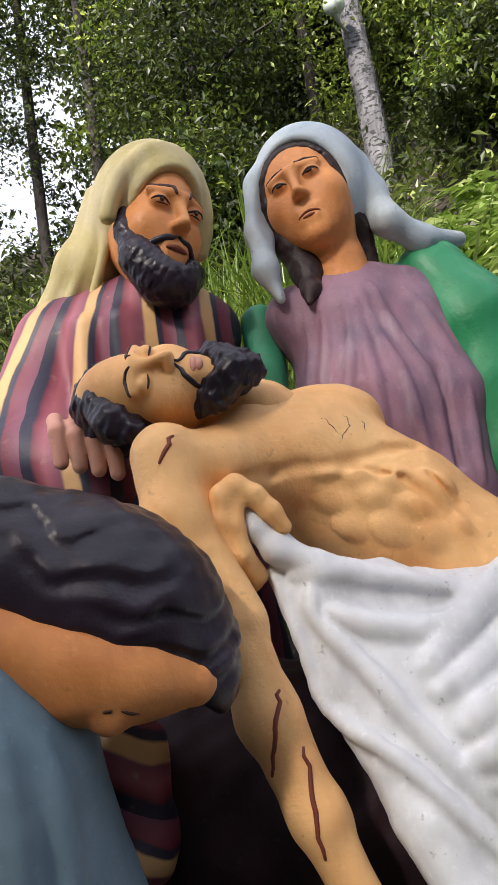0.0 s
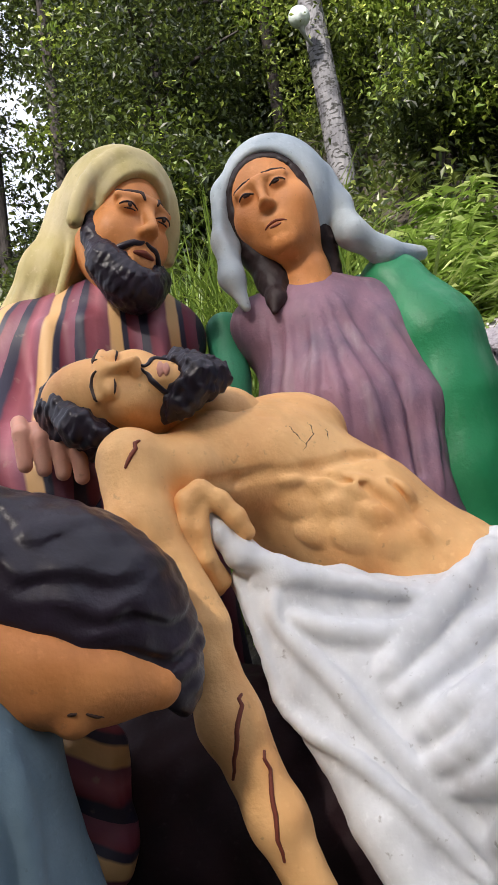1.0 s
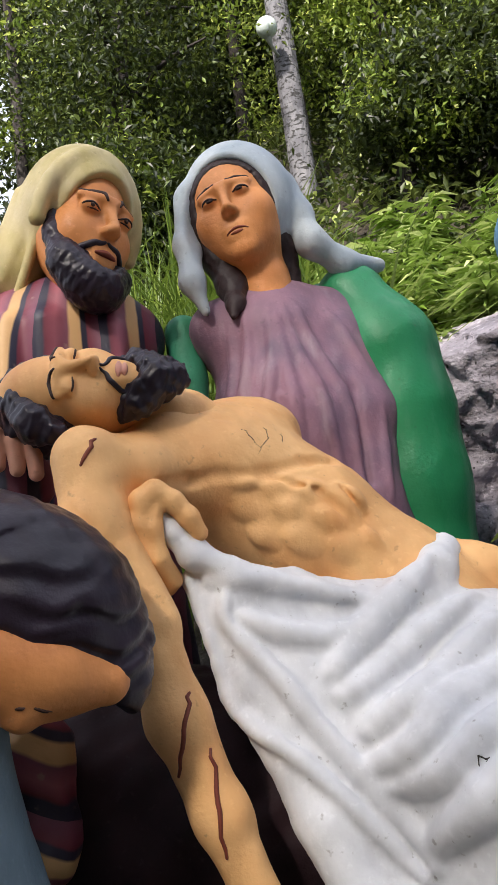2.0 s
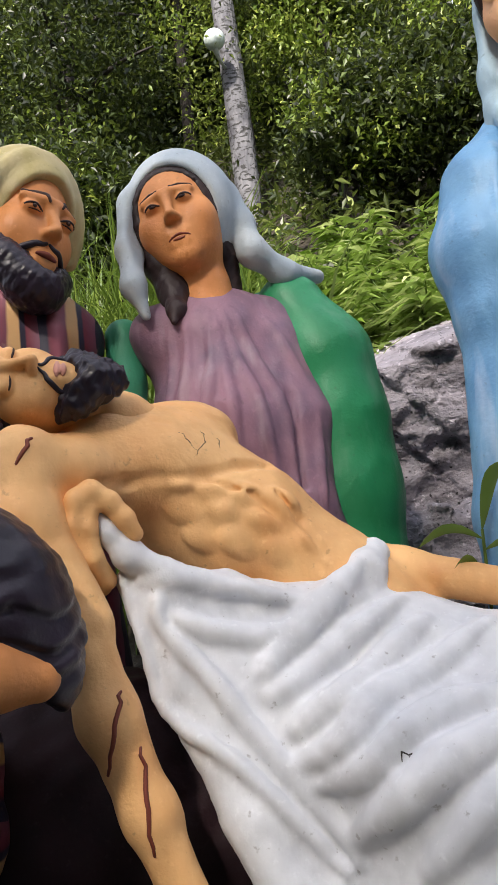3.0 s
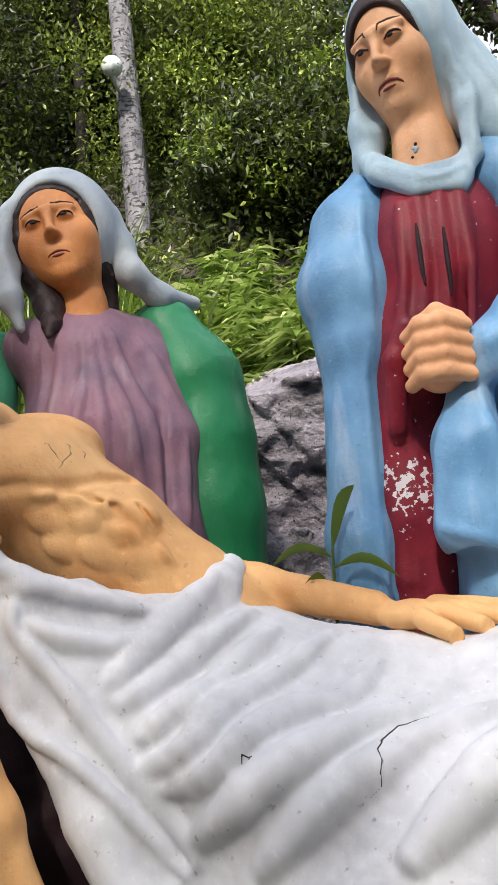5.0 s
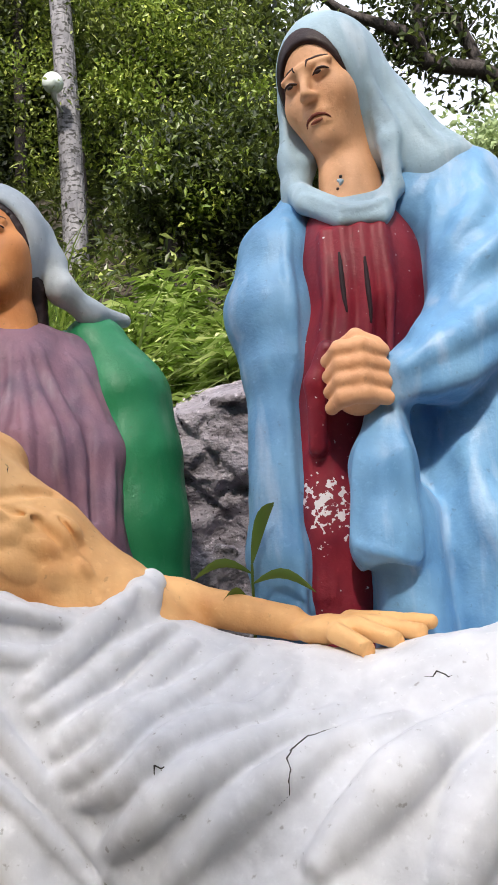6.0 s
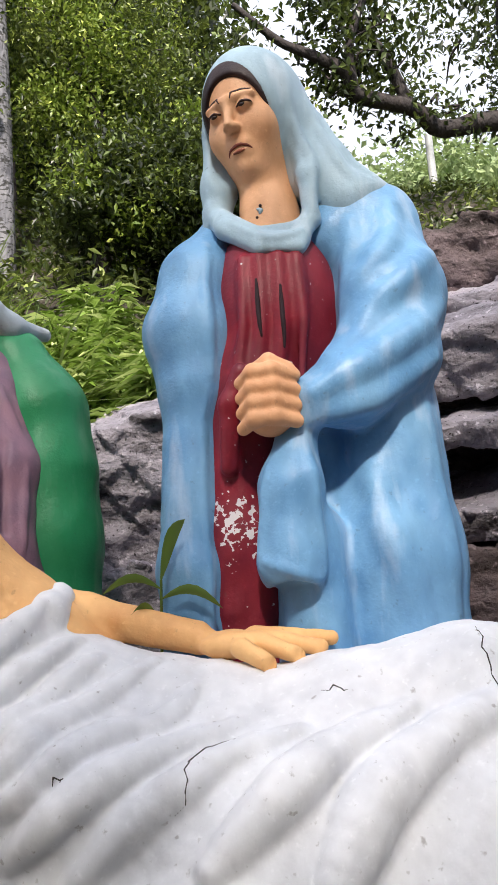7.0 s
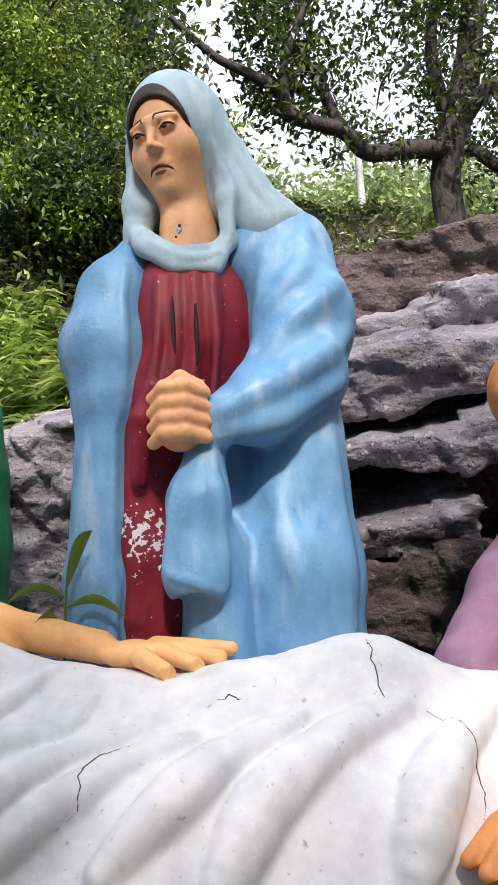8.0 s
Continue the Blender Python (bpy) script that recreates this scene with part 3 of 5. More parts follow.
    for paint_name, lines, r in (("brownhair", eyes, 0.0034), ("brownhair", iris, 0.0038), ("brownhair", brows, 0.0036), ("lips", lips, 0.0044), ("wound", mouth, 0.0034)):
        f, lo, hi = strokes(hc, hm, hs, lines, r, face)
        out.append((paint_name, f, lo, hi, 0.0026))
    return out


def lying_pieces():
    hc, hm, hs = vec(-0.126, 1.52, 0.824), frame_of((0.10, -0.90, 0.42), (-0.97, 0.02, 0.10)), 1.07
    to = head_space(hc, hm, hs)

    def face(p):
        return melt(0.03, face_form(to(p), 1.0) * hs, chain(p, [(-0.02, 1.56, 0.80, 0.058), (0.07, 1.58, 0.765, 0.062), (0.14, 1.60, 0.70, 0.08)], 0.04))

    def hair(p):
        q = to(p)
        d = ball(q, (0, 0.03, 0.04), (0.092, 0.094, 0.116)) * hs
        d = carve(d, ball(q, (0, -0.098, 0.010), (0.084, 0.115, 0.118)) * hs, 0.010)
        d = melt(0.02, d, chain(p, [(-0.235, 1.47, 0.815, 0.026), (-0.205, 1.44, 0.770, 0.032), (-0.165, 1.43, 0.745, 0.022)], 0.02))
        d = carve(d, ball(q, (0, -0.02, -0.10), (0.2, 0.2, 0.085)) * hs, 0.01)
        return d + lumps(p, 0.0036, 0.046, 1) + lumps(p, 0.0007, 0.024, 4)

    def beard(p):
        q = to(p)
        d = chain(q, [(-0.058, -0.034, -0.075, 0.010), (-0.042, -0.055, -0.100, 0.022), (0.0, -0.072, -0.125, 0.032), (0.042, -0.055, -0.100, 0.022), (0.058, -0.034, -0.075, 0.010)], 0.03)
        d = melt(0.03, d, cone(q, (0.0, -0.058, -0.12), (0.012, -0.06, -0.160), 0.038, 0.030))
        d = carve(d, ball(q, (0.0, -0.120, -0.075), (0.032, 0.050, 0.030)), 0.012)
        return d * hs + lumps(p, 0.0032, 0.038) + lumps(p, 0.0006, 0.022, 3)

    def trunk_form(p):
        d = chain(p, [(0.02, 1.59, 0.715, 0.105), (0.15, 1.635, 0.652, 0.132), (0.30, 1.60, 0.530, 0.122), (0.46, 1.55, 0.385, 0.108), (0.56, 1.50, 0.30, 0.11)], 0.1)
        d = melt(0.05, d, ball(p, (-0.045, 1.47, 0.665), (0.095, 0.085, 0.075)))
        d = melt(0.05, d, ball(p, (0.075, 1.535, 0.665), (0.125, 0.085, 0.085)))
        d = melt(0.05, d, ball(p, (0.205, 1.70, 0.745), (0.12, 0.11, 0.085)))
        d = melt(0.04, d, chain(p, [(-0.118, 1.405, 0.690, 0.062), (-0.110, 1.375, 0.575, 0.054), (-0.035, 1.345, 0.40, 0.050)], 0.03))
        d = melt(0.02, d, chain(p, [(-0.038, 1.335, 0.385, 0.044), (-0.008, 1.31, 0.25, 0.048), (0.043, 1.295, 0.10, 0.042), (0.083, 1.285, -0.02, 0.036)], 0.03))
        d = melt(0.02, d, ball(p, (0.095, 1.275, -0.07), (0.035, 0.03, 0.06)))
        return d

    belly = laid_on(lambda p: trunk_form(p) + 0.010, np.array(BELLY) + (0, -0.02, 0.01), 10)

    def body(p):
        d = trunk_form(p)
        # the muscles of belly and ribs, in rows down the trunk
        tilt = np.array(((0.86, 0, 0.5), (0, 1.0, 0), (-0.5, 0, 0.86)))
        for k, c in enumerate(belly):
            w = 0.033 + 0.004 * (k % 3)
            d = melt(0.009, d, ball(p, c, (w * 1.08, 0.021, w * 0.76), tilt))
        d = grooves(p, d, MUSCLE_LINES[:1], 0.0075, 0.018)
        d = grooves(p, d, MUSCLE_LINES[1:], 0.0050, 0.012)
        d = grooves(p, d, [[(0.087, 1.505, 0.79), (0.127, 1.495, 0.768), (0.175, 1.50, 0.755)]], 0.006, 0.014)
        # the farther arm along the thigh, with its hand
        arm = chain(p, [(0.30, 1.78, 0.70, 0.055), (0.50, 1.64, 0.465, 0.048), (0.60, 1.51, 0.415, 0.043), (0.785, 1.36, 0.355, 0.035)], 0.03)
        palm = ball(p, (0.828, 1.288, 0.338), (0.068, 0.054, 0.030), np.array(((0.80, 0.60, 0), (-0.60, 0.80, 0), (0, 0, 1.0))))
        arm = melt(0.025, arm, palm)
        tips = [((0.815, 1.228, 0.332), (0.846, 1.150, 0.294)), ((0.858, 1.238, 0.342), (0.914, 1.155, 0.308)), ((0.878, 1.258, 0.347), (0.965, 1.170, 0.323)), ((0.882, 1.288, 0.352), (1.005, 1.190, 0.338))]
        for a, b in tips:
            arm = melt(0.010, arm, cone(p, a, b, 0.0210, 0.0160))
        return melt(0.02, d, arm) + lumps(p, 0.0008, 0.09)

    def shroud_form(p):
        d = chain(p, [(0.47, 1.50, 0.28, 0.145), (0.75, 1.30, 0.145, 0.150), (1.00, 1.11, 0.140, 0.160), (1.18, 0.99, 0.190, 0.150), (1.45, 0.82, 0.09, 0.150), (1.80, 0.66, 0.02, 0.11)], 0.1)
        d = melt(0.10, d, chain(p, [(0.28, 1.42, 0.21, 0.085), (0.50, 1.25, 0.08, 0.13), (0.80, 1.04, 0.02, 0.16), (1.12, 0.85, 0.02, 0.15), (1.40, 0.72, 0.0, 0.12)], 0.08))
        d = melt(0.08, d, chain(p, [(0.34, 1.32, -0.10, 0.12), (0.70, 1.02, -0.12, 0.17), (1.10, 0.78, -0.10, 0.14)], 0.08))
        d = melt(0.06, d, chain(p, [(0.20, 1.47, 0.33, 0.09), (0.40, 1.47, 0.31, 0.10)], 0.05))
        d = melt(0.03, d, chain(p, [(0.12, 1.42, 0.445, 0.034), (0.22, 1.44, 0.42, 0.040), (0.36, 1.44, 0.375, 0.042), (0.44, 1.425, 0.385, 0.036), (0.495, 1.445, 0.425, 0.042), (0.535, 1.50, 0.455, 0.040)], 0.03))
        hang = chain(p, [(0.045, 1.42, 0.46, 0.026), (0.115, 1.38, 0.27, 0.040), (0.20, 1.30, 0.07, 0.048), (0.26, 1.24, -0.10, 0.05)], 0.03)
        d = melt(0.06, d, hang)
        return melt(0.06, d, chain(p, [(0.12, 1.43, 0.40, 0.05), (0.21, 1.42, 0.25, 0.085), (0.29, 1.36, 0.05, 0.10)], 0.05))

    thigh_folds = draped(shroud_form, SHROUD_FOLDS, 0.28)
    knee_folds = draped(shroud_form, SHROUD_TUCKS, 0.22)
    hems = draped(shroud_form, SHROUD_HEMS, 0.3)

    def shroud(p):
        d = shroud_form(p) + 0.006
        d = folded(p, d, thigh_folds, 0.013)
        d = folded(p, d, knee_folds, 0.013)
        d = folded(p, d, hems, 0.009)
        # the corner held in the hooked hand
        d = melt(0.018, d, chain(p, [(0.002, 1.386, 0.585, 0.010), (0.020, 1.388, 0.545, 0.020), (0.050, 1.392, 0.505, 0.026), (0.115, 1.40, 0.462, 0.026), (0.20, 1.41, 0.435, 0.020)], 0.015))
        return d + lumps(p, 0.0016, 0.12) + lumps(p, 0.0006, 0.04, 2)

    lids = [[(s * 0.018, -0.089, 0.010), (s * 0.033, -0.0925, 0.006), (s * 0.049, -0.082, 0.010)] for s in (-1, 1)]
    brows = [brow_line(s, 1.0, 0.002) for s in (-1, 1)]
    tache = [[(0.004 * s, -0.101, -0.042), (0.022 * s, -0.092, -0.050), (0.036 * s, -0.078, -0.072), (0.040 * s, -0.070, -0.095)] for s in (-1, 1)]
    lips = [[(-0.014, -0.091, -0.066), (0.014, -0.091, -0.066)], [(-0.011, -0.090, -0.076), (0.011, -0.090, -0.076)]]
    out = [
        ("pale", face, (-0.29, 1.38, 0.62), (0.24, 1.70, 0.98), 0.0042),
        ("hair", hair, (-0.32, 1.36, 0.66), (0.04, 1.70, 1.0), 0.0045),
        ("hair", beard, (-0.10, 1.37, 0.68), (0.14, 1.62, 0.98), 0.0042),
        ("pale", body, (-0.20, 1.16, BASE), (1.06, 1.86, 0.86), 0.0062),
        ("shroud", shroud, (-0.03, 0.55, BASE), (1.95, 1.72, 0.62), 0.0068),
    ]
    for paint_name, lines, r, form, wander in (("crack", SHROUD_CRACKS, 0.0014, shroud, 0.0034), ("crack", CHEST_CRACKS, 0.0011, body, 0.0015), ("wound", WOUNDS, 0.0040, body, 0.0014)):
        for line in lines:
            f, lo, hi = strokes((0, 0, 0), np.eye(3), 1.0, [line], r, form, 0.35, wander)
            out.append((paint_name, f, lo, hi, 0.0017 if paint_name == "crack" else 0.0026))
    for paint_name, lines, r in (("black", lids, 0.0026), ("black", brows, 0.0046), ("hair", tache, 0.0052), ("rose", lips, 0.0068)):
        f, lo, hi = strokes(hc, hm, hs, lines, r, face)
        out.append((paint_name, f, lo, hi, 0.0026))
    return out


SHROUD_FOLDS = [
    ([(0.470, 1.41, 0.445), (0.388, 1.377, 0.385), (0.310, 1.363, 0.323), (0.262, 1.326, 0.288)], 0.034),
    ([(0.535, 1.38, 0.372), (0.424, 1.349, 0.325), (0.342, 1.347, 0.273), (0.262, 1.325, 0.243)], 0.029),
    ([(0.560, 1.33, 0.342), (0.454, 1.294, 0.302), (0.377, 1.280, 0.246), (0.295, 1.288, 0.192)], 0.031),
    ([(0.660, 1.296, 0.308), (0.523, 1.274, 0.252), (0.430, 1.258, 0.219), (0.334, 1.217, 0.182), (0.260, 1.257, 0.146)], 0.031),
    ([(0.690, 1.20, 0.268), (0.620, 1.165, 0.240), (0.534, 1.189, 0.199), (0.444, 1.187, 0.171), (0.363, 1.186, 0.136), (0.285, 1.250, 0.112)], 0.030),
    ([(0.720, 1.09, 0.232), (0.618, 1.105, 0.203), (0.534, 1.117, 0.167), (0.449, 1.142, 0.121), (0.388, 1.173, 0.073), (0.335, 1.215, 0.030)], 0.036),
    ([(0.790, 1.002, 0.219), (0.660, 1.033, 0.186), (0.577, 1.046, 0.139), (0.505, 1.086, 0.078), (0.425, 1.115, 0.010)], 0.036),
    ([(0.120, 1.34, 0.400), (0.167, 1.358, 0.366), (0.247, 1.365, 0.342), (0.310, 1.375, 0.350)], 0.024),
]
SHROUD_TUCKS = [
    ([(0.960, 0.92, 0.232), (0.804, 0.919, 0.188), (0.700, 0.930, 0.124), (0.600, 0.960, 0.030)], 0.046),
    ([(1.110, 0.785, 0.262), (0.975, 0.840, 0.210), (0.843, 0.850, 0.129), (0.775, 0.839, 0.060), (0.735, 0.840, 0.0)], 0.052),
    ([(1.307, 0.768, 0.226), (1.141, 0.728, 0.162), (1.051, 0.707, 0.081), (1.001, 0.695, -0.01)], 0.052),
]
SHROUD_HEMS = [
    ([(0.058, 1.365, 0.470), (0.179, 1.390, 0.440), (0.277, 1.396, 0.414), (0.345, 1.388, 0.390)], 0.018),
    ([(0.088, 1.345, 0.440), (0.093, 1.350, 0.380), (0.149, 1.316, 0.316), (0.217, 1.279, 0.210), (0.287, 1.242, 0.102), (0.345, 1.205, 0.0)], 0.018),
    ([(0.027, 1.385, 0.457), (0.064, 1.371, 0.330), (0.089, 1.346, 0.239), (0.176, 1.287, 0.165), (0.251, 1.253, 0.084), (0.325, 1.214, -0.012)], 0.015),
]
SHROUD_CRACKS = [
    [(0.697, 1.046, 0.217), (0.651, 1.050, 0.204), (0.607, 1.044, 0.175), (0.592, 1.045, 0.143), (0.580, 1.029, 0.109)],
    [(1.154, 0.929, 0.352), (1.121, 0.883, 0.316), (1.083, 0.806, 0.271)],
    [(1.166, 0.778, 0.245), (1.196, 0.736, 0.191), (1.181, 0.722, 0.139), (1.174, 0.691, 0.098), (1.156, 0.673, 0.060)],
    [(0.87, 1.038, 0.265), (0.905, 1.005, 0.26)],
    [(0.413, 1.158, 0.16), (0.432, 1.14, 0.152)],
]
BELLY = [(0.163, 1.467, 0.623), (0.222, 1.465, 0.608), (0.166, 1.491, 0.567), (0.236, 1.468, 0.560), (0.188, 1.494, 0.510), (0.254, 1.466, 0.494), (0.309, 1.444, 0.540), (0.325, 1.450, 0.471), (0.366, 1.464, 0.585), (0.396, 1.438, 0.500), (0.290, 1.46, 0.600)]
MUSCLE_LINES = [
    [(0.007, 1.408, 0.634), (0.062, 1.448, 0.638), (0.121, 1.449, 0.643), (0.205, 1.469, 0.640), (0.285, 1.496, 0.656), (0.350, 1.533, 0.654)],
    [(0.218, 1.475, 0.630), (0.298, 1.462, 0.593), (0.353, 1.452, 0.533), (0.387, 1.436, 0.475), (0.412, 1.431, 0.439)],
    [(0.347, 1.469, 0.594), (0.386, 1.465, 0.535), (0.422, 1.437, 0.465)],
]
CHEST_CRACKS = [
    [(0.172, 1.494, 0.732), (0.189, 1.489, 0.713), (0.205, 1.484, 0.687)],
    [(0.220, 1.524, 0.737), (0.226, 1.507, 0.709), (0.195, 1.477, 0.678)],
    [(0.255, 1.533, 0.721), (0.253, 1.511, 0.695)],
]
WOUNDS = [
    [(0.019, 1.266, 0.30), (0.0, 1.25, 0.244), (-0.012, 1.28, 0.174)],
    [(0.043, 1.258, 0.211), (0.038, 1.254, 0.132), (0.041, 1.258, 0.051)],
    [(-0.096, 1.353, 0.72), (-0.122, 1.34, 0.674)],
]


def bowed_pieces():
    def hair(p):
        d = chain(p, [(-0.52, 1.16, 0.56, 0.115), (-0.36, 1.17, 0.53, 0.125), (-0.23, 1.19, 0.475, 0.130), (-0.170, 1.20, 0.425, 0.122), (-0.125, 1.20, 0.365, 0.080), (-0.088, 1.17, 0.325, 0.028)], 0.06)
        brow = 0.5 + (0.490 - 0.66 * (p[:, 0] * 1.12 / p[:, 1] + 0.342) + 0.012 * np.sin(p[:, 0] * 26) - 0.5) * p[:, 1] / 1.12
        d = carve(d, (p[:, 2] - brow) * 0.8, 0.012)
        s = p[:, 0] * 0.93 - p[:, 2] * 0.36
        t = p[:, 2] * 0.93 + p[:, 0] * 0.36 - p[:, 1] * 0.5 + 0.012 * np.sin(s * 26) + 0.006 * np.sin(s * 61 + 2)
        wave = np.sin(t * 150 + 1.1 * np.sin(s * 17)) * np.clip(0.4 + 0.8 * np.sin(s * 19 + 33 * t), 0, 1) + 0.35 * np.sin(t * 290 + 2 * np.sin(s * 15)) * np.clip(np.sin(s * 13 - 25 * t), 0, 1)
        return d - 0.0034 * wave + lumps(p, 0.0016, 0.085, 2)

    def face(p):
        d = chain(p, [(-0.46, 1.12, 0.49, 0.055), (-0.335, 1.10, 0.435, 0.062), (-0.245, 1.105, 0.392, 0.062), (-0.175, 1.11, 0.368, 0.050), (-0.10, 1.13, 0.345, 0.032)], 0.05)
        d = melt(0.03, d, ball(p, (-0.240, 1.085, 0.355), (0.042, 0.035, 0.026)))
        d = melt(0.02, d, ball(p, (-0.208, 1.075, 0.322), (0.020, 0.018, 0.020)))
        return d

    def robe_form(p):
        d = melt(0.08, chain(p, [(-0.415, 1.075, 0.385, 0.098), (-0.405, 1.12, 0.28, 0.155), (-0.415, 1.16, 0.12, 0.18), (-0.38, 1.18, BASE, 0.235)], 0.06), ball(p, (-0.66, 1.25, 0.2), (0.3, 0.3, 0.32)))
        return d

    robe_folds = draped(robe_form, [
        ([(-0.33, 1.00, 0.36), (-0.305, 0.97, 0.22), (-0.275, 0.96, 0.06), (-0.25, 0.96, -0.10)], 0.024),
        ([(-0.38, 0.98, 0.40), (-0.365, 0.95, 0.24), (-0.34, 0.94, 0.08), (-0.32, 0.94, -0.10)], 0.026),
        ([(-0.43, 0.98, 0.40), (-0.43, 0.95, 0.22), (-0.415, 0.94, 0.06), (-0.40, 0.94, -0.10)], 0.022),
        ([(-0.28, 1.03, 0.32), (-0.25, 1.01, 0.18), (-0.215, 1.0, 0.02)], 0.018),
    ])

    def robe(p):
        return folded(p, robe_form(p), robe_folds, 0.012)

    line = [[(-0.190, 1.060, 0.340), (-0.178, 1.060, 0.330), (-0.166, 1.062, 0.322)], [(-0.212, 1.055, 0.342), (-0.198, 1.055, 0.338)]]
    f, lo, hi = strokes((0, 0, 0), np.eye(3), 1.0, line, 0.0026, face)
    return [
        ("hair", hair, (-0.66, 0.98, 0.24), (0.04, 1.40, 0.72), 0.005),
        ("skin", face, (-0.60, 0.96, 0.28), (-0.03, 1.22, 0.56), 0.005),
        ("greyblue", robe, (-0.96, 0.86, BASE), (-0.10, 1.50, 0.52), 0.009),
        ("black", f, lo, hi, 0.0026),
    ]


def praying_pieces():
    """In the statue's own space: x to its left hand, -y ahead."""
    hc, hm, hs = vec(-0.045, -0.015, 1.624), frame_of((-0.42, -0.88, -0.24), (-0.18, -0.16, 0.97)), 1.20
    to = head_space(hc, hm, hs)

    def face(p):
        d = face_form(to(p), 1.12, 1.04) * hs
        return melt(0.035, d, chain(p, [(-0.02, 0.01, 1.50, 0.070), (-0.01, 0.01, 1.38, 0.068), (-0.01, 0.02, 1.26, 0.11)], 0.04))

    def hair(p):
        q = to(p)
        d = ball(q, (0, 0.018, 0.036), (0.098, 0.110, 0.126)) * hs
        return carve(d, ball(q, (0, -0.115, -0.014), (0.086, 0.104, 0.113)) * hs, 0.012)

    def veil_form(p):
        q = to(p)
        d = ball(q, (0.004, 0.050, 0.036), (0.116, 0.135, 0.150)) * hs
        d = melt(0.06, d, chain(p, [(0.085, 0.03, 1.60, 0.075), (0.125, 0.02, 1.48, 0.080), (0.185, 0.01, 1.40, 0.075), (0.27, 0.05, 1.44, 0.040)], 0.05))
        d = melt(0.04, d, chain(p, [(-0.125, 0.03, 1.62, 0.045), (-0.135, 0.02, 1.48, 0.045), (-0.15, 0.01, 1.36, 0.035)], 0.03))
        d = carve(d, ball(q, (-0.010, -0.14, -0.014), (0.098, 0.166, 0.146)) * hs, 0.014)
        d = carve(d, cone(p, (-0.06, -0.20, 1.36), (-0.03, 0.0, 1.34), 0.095, 0.075), 0.02)
        cowl = chain(p, [(-0.150, 0.0, 1.40, 0.026), (-0.125, -0.065, 1.32, 0.018), (-0.04, -0.114, 1.243, 0.012), (0.05, -0.108, 1.240, 0.013), (0.090, -0.066, 1.33, 0.020), (0.088, -0.06, 1.45, 0.024), (0.070, -0.05, 1.56, 0.016)], 0.02)
        d = melt(0.018, d, cowl)
        d = ridges(p, d, [[(-0.13, -0.045, 1.355), (-0.05, -0.098, 1.275), (0.05, -0.092, 1.275)], [(-0.12, -0.03, 1.365), (-0.045, -0.078, 1.305), (0.06, -0.070, 1.315)], [(-0.125, -0.05, 1.338), (-0.045, -0.098, 1.262), (0.055, -0.092, 1.262)]], 0.013, 0.035)
        d = melt(0.03, d, ball(p, (0.235, -0.01, 1.41), (0.060, 0.055, 0.045)))
        return d

    veil_folds = draped(veil_form, [
        ([(0.06, -0.10, 1.72), (0.10, -0.12, 1.60), (0.125, -0.12, 1.47), (0.125, -0.13, 1.36)], 0.014),
        ([(0.12, -0.06, 1.70), (0.165, -0.08, 1.56), (0.205, -0.10, 1.44)], 0.016),
        ([(0.15, 0.0, 1.66), (0.205, -0.04, 1.54), (0.265, -0.06, 1.45)], 0.014),
        ([(-0.12, -0.10, 1.34), (-0.03, -0.15, 1.285), (0.06, -0.14, 1.30)], 0.010),
    ])

    def veil(p):
        return folded(p, veil_form(p), veil_folds, 0.010)

    def dress(p):
        d = melt(0.08, ball(p, (-0.015, 0.0, 1.12), (0.165, 0.125, 0.24)), chain(p, [(-0.10, -0.01, 0.92, 0.11), (-0.14, -0.0, 0.55, 0.11), (-0.15, 0.01, BASE, 0.12)], 0.05))
        lines = [[(x, -0.115 + 0.3 * abs(x + 0.015) ** 1.6, 1.22), (x * 1.1, -0.125, 1.05), (x * 1.15 - 0.02, -0.115, 0.9)] for x in (-0.085, -0.045, 0.0, 0.045)]
        d = ridges(p, d, lines, 0.009, 0.03)
        d = ridges(p, d, [[(-0.12, -0.10, 0.72), (-0.145, -0.10, 0.4)], [(-0.155, -0.095, 0.72), (-0.175, -0.095, 0.4)]], 0.014, 0.02)
        return melt(0.02, d, chain(p, [(-0.105, -0.155, 0.93, 0.022), (-0.135, -0.145, 0.86, 0.024), (-0.145, -0.13, 0.72, 0.02)], 0.02))

    def mantle_form(p):
        left = chain(p, [(-0.150, 0.04, 1.34, 0.060), (-0.205, 0.0, 1.22, 0.085), (-0.230, -0.02, 1.07, 0.103), (-0.215, -0.03, 0.95, 0.090)], 0.06)
        left = melt(0.06, left, chain(p, [(-0.225, -0.03, 0.92, 0.075), (-0.245, -0.05, 0.50, 0.080), (-0.255, -0.05, BASE, 0.085)], 0.04))
        right = chain(p, [(0.13, 0.02, 1.30, 0.085), (0.17, 0.04, 1.37, 0.07), (0.255, 0.04, 1.34, 0.095), (0.265, 0.0, 1.14, 0.125), (0.245, -0.04, 1.00, 0.120)], 0.08)
        right = melt(0.06, right, chain(p, [(0.245, -0.06, 0.955, 0.105), (0.14, -0.125, 0.880, 0.082), (0.050, -0.165, 0.850, 0.058)], 0.05))
        right = melt(0.018, right, chain(p, [(0.225, 0.03, 0.87, 0.135), (0.222, 0.02, 0.50, 0.152), (0.228, 0.01, BASE, 0.162)], 0.06))
        flap = chain(p, [(0.015, -0.150, 0.80, 0.042), (-0.010, -0.160, 0.66, 0.065), (-0.020, -0.165, 0.50, 0.078)], 0.04)
        flap = carve(flap, ball(p, (-0.02, -0.17, 0.405), (0.07, 0.10, 0.06)), 0.01)
        right = melt(0.035, right, flap)
